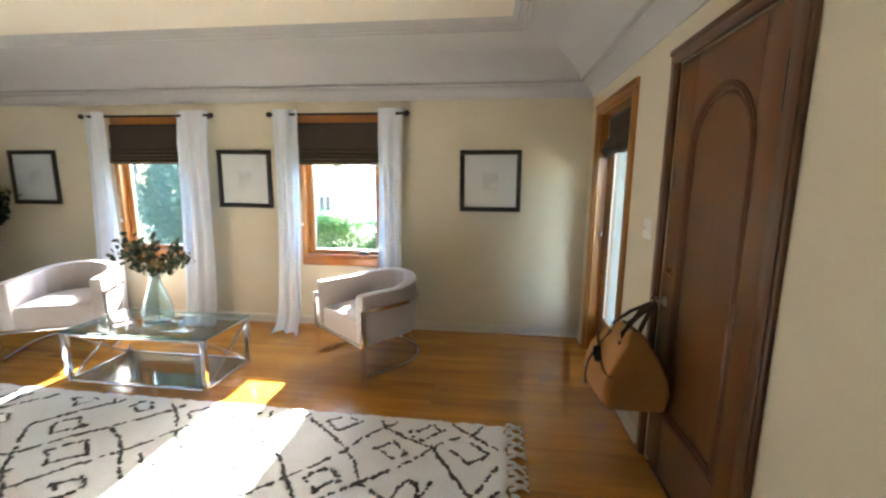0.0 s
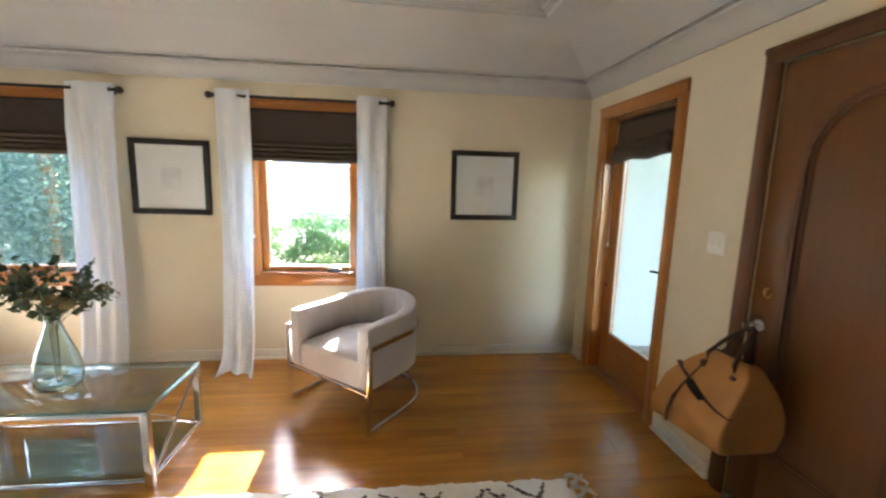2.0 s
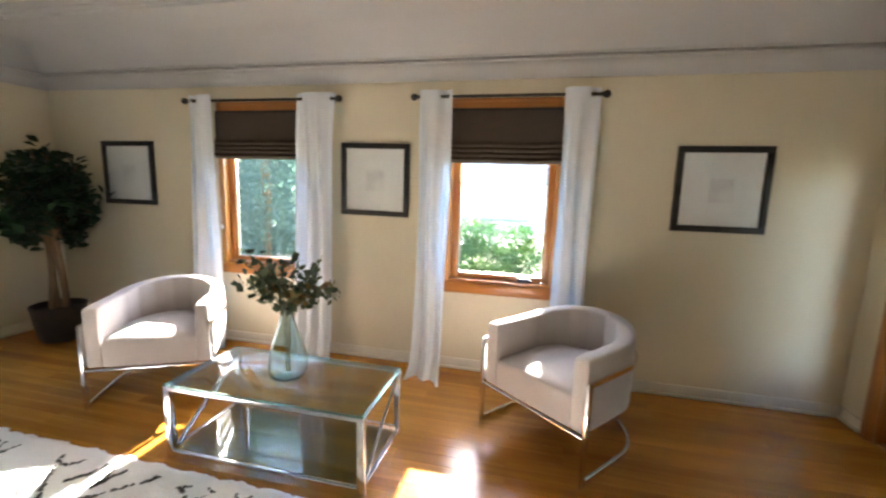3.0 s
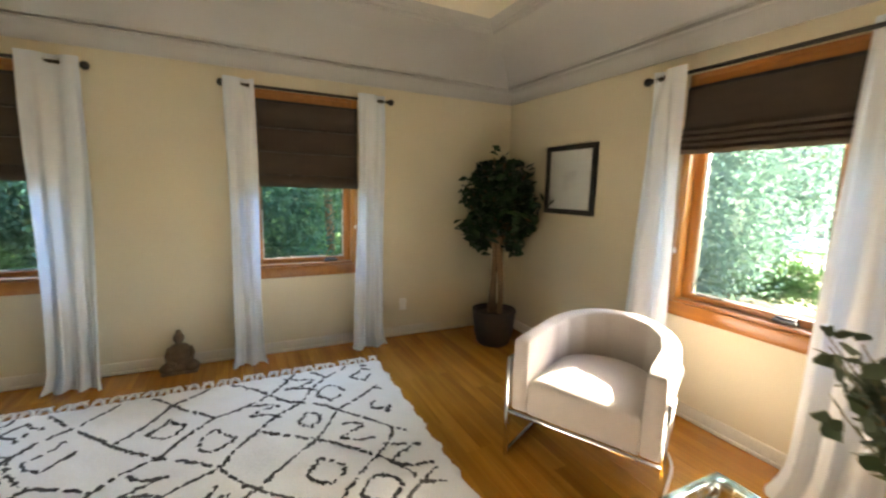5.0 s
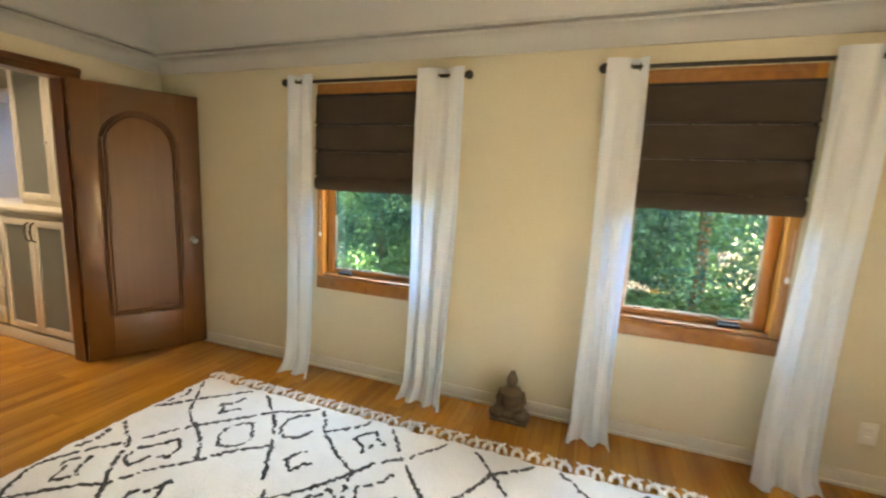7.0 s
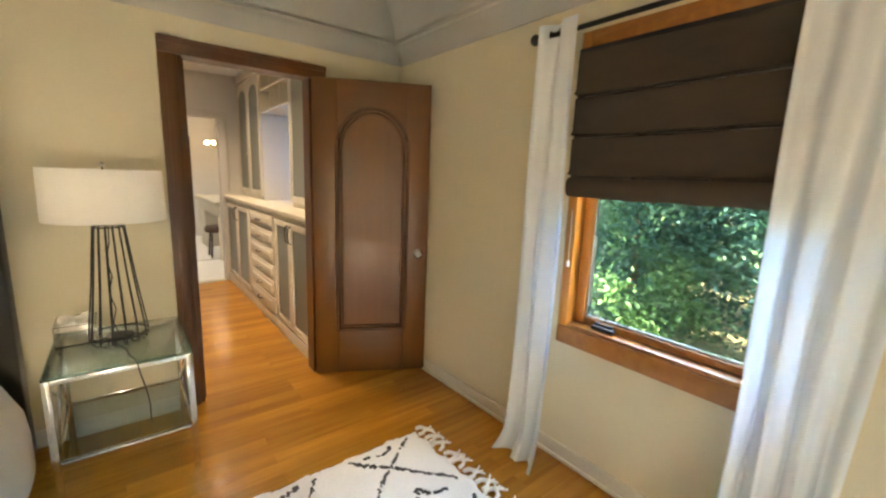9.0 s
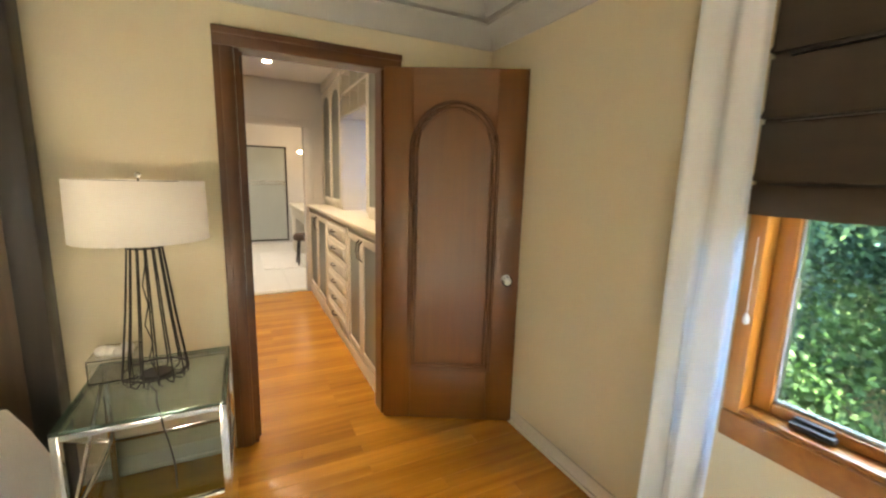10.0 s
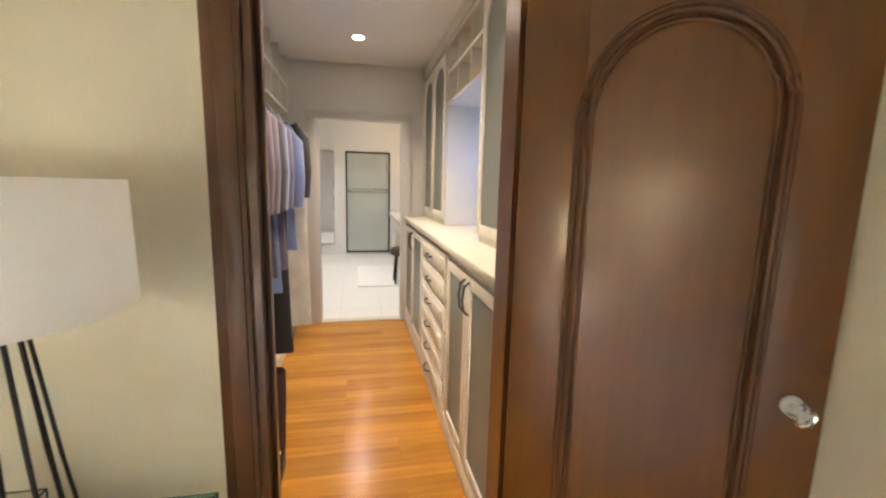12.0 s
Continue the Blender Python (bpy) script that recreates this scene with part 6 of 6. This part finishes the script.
def tall_boot(x, y, rz):
    bt = thing("boot", "tall dark maroon boot with a black foot", "boot", (x, y, 0.0), rz, "boots below the clothes")
    bm = bmesh.new()
    lathe(bm, [(0.040, 0.10), (0.046, 0.16), (0.050, 0.28), (0.056, 0.40), (0.058, 0.52), (0.054, 0.53), (0.052, 0.50), (0.048, 0.30), (0.042, 0.14)], 20, close=False)
    part("shaft", bm, MAROON, bt, "dark maroon boot shaft")
    bm = bmesh.new()
    prof = [(-0.055, 0.034, 0.11), (-0.02, 0.042, 0.115), (0.04, 0.044, 0.095), (0.10, 0.044, 0.070), (0.15, 0.036, 0.055), (0.175, 0.018, 0.040)]
    rings = [[bm.verts.new((x2, hw * math.cos(q), 0.014 + max(0.0, (top - 0.014) * (0.5 + 0.5 * math.sin(q))))) for q in [2 * math.pi * i / 14 for i in range(14)]] for x2, hw, top in prof]
    for a, b in zip(rings, rings[1:]):
        for i in range(14):
            bm.faces.new((a[i], a[(i + 1) % 14], b[(i + 1) % 14], b[i]))
    bm.faces.new(rings[0])
    bm.faces.new(list(reversed(rings[-1])))
    part("foot", bm, BLACKF, bt, "black leather foot", angle=70)
    part("sole", B(-0.060, 0.172, -0.036, 0.036, 0.0, 0.016, bev=0.005), BLACKF, bt)
    part("cuff_band", B(0.036, 0.052, -0.03, 0.03, 0.128, 0.138, bev=0.003), PLASTIC, bt, "thin pale band above the foot")


MAROON = surface("maroon_suede", (0.040, 0.018, 0.022), (0.070, 0.032, 0.036), 10.0, 0.8, fine=200, bump=0.3)
tall_boot(-4.085, -2.48, 90)
tall_boot(-3.96, -2.50, 84)

# ---- bathroom beyond the closet ----
BX0, BX1, BY0, BY1 = -5.63, -3.30, -9.60, CY0 - 0.12
tagged(part("wall_bath_east", B(BX1, BX1 + 0.12, BY0, BY1, -0.3, TOP), BATHW, smooth=False), "white bathroom wall", "wall", kind="structure")
tagged(part("wall_bath_south", B(BX0 - T, BX1 + 0.12, BY0 - 0.12, BY0, -0.3, TOP), BATHW, smooth=False), "white bathroom wall", "wall", kind="structure")
tagged(part("ceiling_bath", B(BX0, BX1, BY0, BY1, 2.70, 2.85), BATHW, smooth=False), "white bathroom ceiling", "ceiling", kind="structure")
tagged(part("wall_shower", slab_with_holes("y", -9.05, -8.93, BX0, BX1, 0.0, 2.70, [(-5.10, -4.25, 0.05, 2.04)]), BATHW, smooth=False), "white wall with the shower opening", "wall", kind="structure")
sd = thing("shower_door", "chrome framed frosted glass shower door", "shower door", (-4.685, -8.92, 0.0))
bm = bmesh.new()
for a in ((-0.435, -0.405, 0.05, 2.055), (0.405, 0.435, 0.05, 2.055), (-0.405, 0.405, 0.05, 0.08), (-0.405, 0.405, 2.025, 2.055)):
    box(bm, a[0], a[1], -0.03, 0.012, a[2], a[3], 0.003)
part("door_frame", bm, IRON, sd)
SHOWERG = cloth_thin("shower_glass", (0.72, 0.78, 0.75), 0.3, 0.2, 90.0)
part("pane", B(-0.405, 0.405, -0.012, -0.006, 0.08, 2.025), SHOWERG, sd, smooth=False)
bm = bmesh.new()
for z in (1.27, 1.33):
    cyl(bm, (-0.39, 0.04, z), (0.39, 0.04, z), 0.010)
for x in (-0.37, 0.37):
    box(bm, x - 0.012, x + 0.012, 0.012, 0.05, 1.26, 1.34, 0.002)
part("towel_bar", bm, STEEL, sd)
mp = thing("wall_mirror", "tall framed mirror panel on the bathroom wall", "mirror", (-3.86, -8.925, 0.0))
bm = bmesh.new()
for a in ((-0.17, -0.15, 0.22, 2.06), (0.15, 0.17, 0.22, 2.06), (-0.15, 0.15, 0.22, 0.24), (-0.15, 0.15, 2.04, 2.06)):
    box(bm, a[0], a[1], 0.0, 0.02, a[2], a[3], 0.002)
part("mirror_frame", bm, STEEL, mp)
part("pane", B(-0.15, 0.15, 0.002, 0.010, 0.24, 2.04), MIRROR, mp, smooth=False)
bsw = thing("light_switch", "white double light switch plate on the bathroom wall", "light switch", (-4.15, -8.925, 1.22), 0)
part("plate", B(-0.035, 0.035, 0.0, 0.007, -0.057, 0.057, bev=0.003), PLASTIC, bsw)
part("toggle", B(-0.006, 0.006, 0.007, 0.015, -0.01, 0.01, bev=0.002), PLASTIC, bsw)
va = thing("vanity", "white bathroom vanity with open knee space", "vanity", (-5.62, -7.0, 0))
part("worktop", B(0.0, 0.58, -1.0, 1.0, 0.86, 0.93, bev=0.006), COUNTER, va)
part("apron", B(0.0, 0.54, -0.98, 0.98, 0.70, 0.859, bev=0.004), CABINET, va)
for y0, y1 in ((-0.98, -0.45), (0.85, 0.98)):
    part("pedestal", B(0.0, 0.52, y0, y1, 0.0, 0.699, bev=0.004), CABINET, va)
stl = thing("stool", "small dark stool below the vanity", "stool", (-5.12, -6.4, 0))
bm = bmesh.new()
lathe(bm, [(0.0005, 0.42), (0.17, 0.42), (0.185, 0.44), (0.185, 0.49), (0.16, 0.52), (0.0005, 0.525)], 24, close=False)
part("seat", bm, DARKLEA, stl)
for a in (0.8, 2.4, 3.9, 5.5):
    bm = bmesh.new()
    cyl(bm, (0.17 * math.cos(a), 0.17 * math.sin(a), 0), (0.13 * math.cos(a), 0.13 * math.sin(a), 0.425), 0.014)
    part("leg", bm, IRON, stl)
vm = thing("vanity_mirror", "framed mirror above the vanity", "mirror", (-5.629, -6.8, 1.05))
bm = bmesh.new()
for a in ((-0.6, -0.55, 0.0, 0.95), (0.55, 0.6, 0.0, 0.95), (-0.55, 0.55, 0.0, 0.05), (-0.55, 0.55, 0.90, 0.95)):
    box(bm, 0.0, 0.03, a[0], a[1], a[2], a[3], 0.003)
part("mirror_frame", bm, BLACKF, vm)
part("pane", B(0.004, 0.012, -0.55, 0.55, 0.05, 0.90), MIRROR, vm, smooth=False)
sc = thing("wall_sconce", "brass wall sconce with two lit bulbs", "wall lamp", (-5.40, -8.0, 1.86))
bm = bmesh.new()
sweep(bm, [(-0.228, 0, 0.0), (-0.12, 0, -0.03), (0, 0, -0.02), (0.10, 0.0, 0.03)], circle(0.008, 8))
cyl(bm, (-0.229, 0, 0), (-0.215, 0, 0), 0.05, seg=20)
part("arm", bm, BRASS, sc)
for x in (0.0, 0.11):
    bm = bmesh.new()
    ball(bm, (x, 0, 0.055), 0.034)
    part("bulb", bm, SCONCE, sc, "glowing warm bulb")
bmat = thing("bath_mat", "white cotton bath mat on the tiles", "bath mat", (-4.79, -6.9, 0.0))
bm = B(-0.31, 0.31, -0.72, 0.72, 0.0025, 0.016, bev=0.006)
part("mat_body", bm, BEDDING, bmat)
# unseen downlights, added to brighten the bathroom
downlight(-4.5, -5.9, 2.70, 0.30, (0.96, 0.97, 1.0))
downlight(-4.5, -7.6, 2.70, 0.30, (0.96, 0.97, 1.0))
tagged(part("floor_bath", B(BX0, BX1, BY0, CY0 - 0.02, -0.30, -0.004), GROUT, smooth=False), "pale grout bed below the bathroom tiles", "floor", kind="structure")

# ---- outside ----
gb = bmesh.new()
ny = 24
prev = None
for j in range(ny + 1):
    y = -60 + 180 * j / ny
    rows = []
    for i in range(13):
        x = -90 + 15 * i
        z = -0.62 - (0.055 * max(0.0, min(y - 9, 30)))
        rows.append(gb.verts.new((x, y, z)))
    if prev:
        for i in range(12):
            gb.faces.new((prev[i], prev[i + 1], rows[i + 1], rows[i]))
    prev = rows
tagged(part("ground", gb, LAWN), "dry lawn sloping down to the street", "ground", kind="structure")
tagged(part("road", B(-60, 60, 17.0, 25.0, -2.0, -1.20), ROAD, smooth=False), "pale concrete street", "road", kind="structure")
tagged(part("pavement_porch", B(X1 + T, 4.6, 1.2, 4.50, -0.62, -0.03), SLATE, smooth=False), "grey porch slab outside the glass door", "porch", kind="structure")
# out of view; its reach is set to hold back sky light at the door
tagged(part("ceiling_porch", B(X1 + T, 4.6, 0.5, 4.68, 3.0, 3.15), STUCCO, smooth=False), "unseen pale green porch ceiling holding back sky light", "ceiling", kind="structure")
tagged(part("wall_porch_end", B(3.3, 3.45, 1.2, 4.50, -0.03, 3.2), STUCCO, smooth=False), "pale green stucco porch wall", "wall", kind="structure")
tagged(part("wall_porch", B(X1 + T, 4.6, 4.50, 4.68, -0.62, 3.2), STUCCO, smooth=False), "pale green stucco porch wall", "wall", kind="structure")


def leaf_bush(name, label, category, centre, radius, n, size, material, seed, kind="", trunk=None):
    nr = np.random.default_rng(seed)
    b = thing(name, label, category, centre, kind="")
    k = max(6, min(70, n // 260))
    cl = nr.normal(size=(k, 3))
    cl /= np.linalg.norm(cl, axis=1)[:, None]
    cl *= nr.uniform(0.35, 0.95, (k, 1))
    own = nr.integers(0, k, n)
    p = cl[own] + nr.normal(size=(n, 3)) * 0.135
    p *= np.array(radius)
    base = -centre[2] - 0.62 - (0.055 * max(0.0, min(centre[1] - 9, 30)))
    p[:, 2] = np.maximum(p[:, 2], base + 0.05 + 0.1 * nr.random(n))
    nor = nr.normal(size=(n, 3)) * 0.7 + np.array((0, 0, 0.6))
    ob = leaves_cloud("crown", p.tolist(), nor.tolist(), nr.uniform(size * 0.6, size * 1.3, n).tolist(), material, nr, b)
    ob["kind"] = "stuff"
    if trunk:
        bm = bmesh.new()
        sweep(bm, [(0, 0, base - 0.1), (0.05, 0.03, base * 0.5), (0.0, 0.0, 0.0)], circle(trunk, 8))
        for q in range(9):
            a = q * 2.4
            sweep(bm, [(0, 0, -0.3 + 0.05 * q), (radius[0] * 0.3 * math.cos(a), radius[1] * 0.3 * math.sin(a), radius[2] * 0.25), (radius[0] * 0.75 * math.cos(a), radius[1] * 0.75 * math.sin(a), radius[2] * (0.2 + 0.06 * q))], circle(trunk * 0.35, 6))
        part("trunk", bm, BARK, b)
    return b


# garden side: dense shrubs and small trees close to the windows
for k, (x, y, z, rx, ry, rz, n) in enumerate(((-9.4, -1.6, 1.2, 1.5, 1.5, 2.2, 6800), (-8.9, 0.6, 1.4, 1.3, 1.6, 2.6, 7400), (-9.3, 3.2, 1.4, 1.5, 1.7, 2.6, 7400), (-8.9, 5.8, 1.2, 1.4, 1.6, 2.3, 6000), (-11.5, 1.6, 2.6, 1.6, 3.6, 2.4, 6500), (-13.0, -3.5, 1.4, 1.6, 2.6, 2.0, 4600))):
    leaf_bush("garden_shrub", "dense green broadleaf shrub outside the window", "shrub", (x, y, z), (rx, ry, rz), n * 6, 0.060, HEDGE, 60 + k, trunk=0.07)
for k in range(4):
    leaf_bush("garden_shrub", "tall dark green shrub behind the others", "shrub", (-11.6, -2.6 + 2.9 * k, 0.7), (1.1, 1.9, 2.0), 16000, 0.10, HEDGE, 130 + k, trunk=0.07)
leaf_bush("pale_shrub", "low yellow-green shrub below the window", "shrub", (-8.1, 1.0, 0.0), (0.8, 1.1, 0.75), 5200, 0.07, SUNNYL, 71)
leaf_bush("pale_shrub", "low yellow-green shrub below the window", "shrub", (-8.0, -1.0, -0.1), (0.7, 0.9, 0.7), 4200, 0.07, SUNNYL, 72)
leaf_bush("pale_shrub", "low yellow-green shrub below the window", "shrub", (-8.2, 3.0, -0.1), (0.8, 0.8, 0.7), 4200, 0.07, SUNNYL, 73)
leaf_bush("garden_tree", "tall dark green tree at the garden's edge", "tree", (-15.5, 3.5, 2.6), (2.4, 4.2, 3.2), 22000, 0.12, HEDGE, 74, trunk=0.14)
leaf_bush("garden_tree", "tall dark green tree at the garden's edge", "tree", (-15.0, -2.5, 2.2), (2.4, 3.8, 2.8), 20000, 0.12, HEDGE, 75, trunk=0.14)
# street side: one tree, a low hedge
leaf_bush("garden_tree", "blue-green tree outside the window", "tree", (-7.2, 9.6, 2.6), (2.2, 1.7, 3.9), 62000, 0.075, TREEL, 80, trunk=0.10)
leaf_bush("garden_tree", "blue-green tree by the street", "tree", (-9.4, 13.5, 1.6), (3.6, 2.0, 3.6), 52000, 0.12, TREEL, 81, trunk=0.12)
for k in range(5):
    leaf_bush("low_hedge", "clipped green hedge by the street", "hedge", (-7.2 + 2.6 * k, 11.6, -0.12), (1.7, 0.75, 0.80), 15000, 0.07, STREETL, 90 + k)


def far_house(x, y, z, w, h, label):
    hs = thing("house", label, "house", (x, y, z))
    part("wall", slab_with_holes("y", 0, 0.3, -w / 2, w / 2, 0, h, [(-w * 0.34 + q * w * 0.24, -w * 0.34 + q * w * 0.24 + 1.1, 0.9, 2.2) for q in range(4)]), HOUSEW, hs, smooth=False)
    for q in range(4):
        a = -w * 0.34 + q * w * 0.24
        wdw = part("window", B(a, a + 1.1, 0.12, 0.16, 0.9, 2.2), DARKGLASS, hs, smooth=False)
        part("frame", B(a + 0.52, a + 0.58, 0.05, 0.119, 0.9, 2.2), HOUSEW, wdw, smooth=False)
    part("porch_roof", B(-w * 0.30, w * 0.2, -1.4, -0.001, 2.55, 2.72), ROOFM, hs)
    bm = bmesh.new()
    vs = [bm.verts.new(c) for c in ((-w / 2 - 0.5, -0.6, h), (w / 2 + 0.5, -0.6, h), (w / 2 + 0.5, 7, h), (-w / 2 - 0.5, 7, h), (-w / 2 + 1.5, 3, h + 2.4), (w / 2 - 1.5, 3, h + 2.4))]
    for f in ((0, 1, 5, 4), (2, 3, 4, 5), (1, 2, 5), (3, 0, 4), (3, 2, 1, 0)):
        bm.faces.new([vs[q] for q in f])
    part("roof", bm, ROOFM, hs, smooth=False)
    part("side_wall", B(-w / 2, w / 2, 6.0, 6.2, 0, h), HOUSEW, hs, smooth=False)


far_house(-4.2, 34, -3.6, 13, 5.4, "white two-storey house across the street")
far_house(-20.0, 36, -2.1, 12, 5.0, "pale house across the street")
far_house(14.0, 35, -2.1, 12, 5.0, "pale house across the street")

# ---- small pieces: floor boards and tiles ----
BW = 0.083
plank_mesh = {}


def plank_data(length):
    key = round(length, 3)
    if key not in plank_mesh:
        bm = B(0.0002, key - 0.0002, 0.0002, BW - 0.0002, -0.021, 0.0, bev=0.0005, seg=1)
        plank_mesh[key] = finish(bm, "plank", FLOOR, False)
    return plank_mesh[key]


def lay_floor():
    rng = random.Random(77)
    hidden_v, hidden_f = [], []
    corner = ((0, 0), (1, 0), (1, 1), (0, 1))

    def lay(xa, xb, y):
        x = xa
        first = True
        while x < xb - 0.01:
            ln = rng.choice((0.6, 0.9, 1.2, 1.5, 1.8, 2.1))
            if first:
                ln = rng.choice((0.3, 0.6, 0.9, 1.2, 1.5))
                first = False
            if xb - x - ln < 0.25:
                ln = xb - x
            seen = not (RX0 + 0.12 < x and x + ln < RX1 - 0.12 and RY0 + 0.1 < y and y + BW < RY1 - 0.1)
            if seen:
                ob = new("plank", plank_data(ln))
                ob.parent = floor_ob
                ob.matrix_basis = pose(x, y, rng.uniform(-0.0004, 0.0))
            else:
                k = len(hidden_v)
                for z in (-0.021, 0.0):
                    hidden_v.extend([(x + 0.0006 + (ln - 0.0012) * cx, y + 0.0005 + (BW - 0.001) * cy, z) for cx, cy in corner])
                hidden_f.extend([tuple(k + q for q in f) for f in ((4, 5, 6, 7), (0, 1, 5, 4), (1, 2, 6, 5), (2, 3, 7, 6), (3, 0, 4, 7))])
            x += ln

    y = Y0
    while y < Y1 - 0.02:
        lay(X0, X1, y)
        y += BW
    y = Y0 - BW
    while y > CY0 - 0.05:
        if y > Y0 - 0.12:
            lay(SDOOR[0] + 0.022, SDOOR[1] - 0.022, y)
        else:
            lay(-5.0, -3.8, y)
        y -= BW
    me = bpy.data.meshes.new("planks_below_rug")
    me.from_pydata(hidden_v, [], hidden_f)
    me.materials.append(FLOOR)
    ob = new("planks_below_rug", me)
    ob.parent = floor_ob
    tagged(ob, "oak boards below the rug", kind="stuff")


lay_floor()

tiles_ob = thing("floor_tiles", "large white bathroom floor tiles", "floor", kind="structure")
tile_me = finish(B(0.001, 0.447, 0.001, 0.447, -0.003, 0.002, bev=0.0012, seg=1), "tile", TILE, False)
for i in range(6):
    for j in range(11):
        xx, yy = BX0 + 0.45 * i, BY1 + 0.10 - 0.45 * (j + 1)
        if xx + 0.4 < BX1:
            ob = new("tile", tile_me)
            ob.parent = tiles_ob
            ob.matrix_basis = pose(xx, yy, 0)
bm = B(BDOOR[0] + 0.001, BDOOR[1] - 0.001, CY0 - 0.119, CY0 - 0.02, -0.02, 0.004, bev=0.003)
tagged(part("trim_threshold", bm, COUNTER), "pale stone door threshold", "threshold", kind="structure")
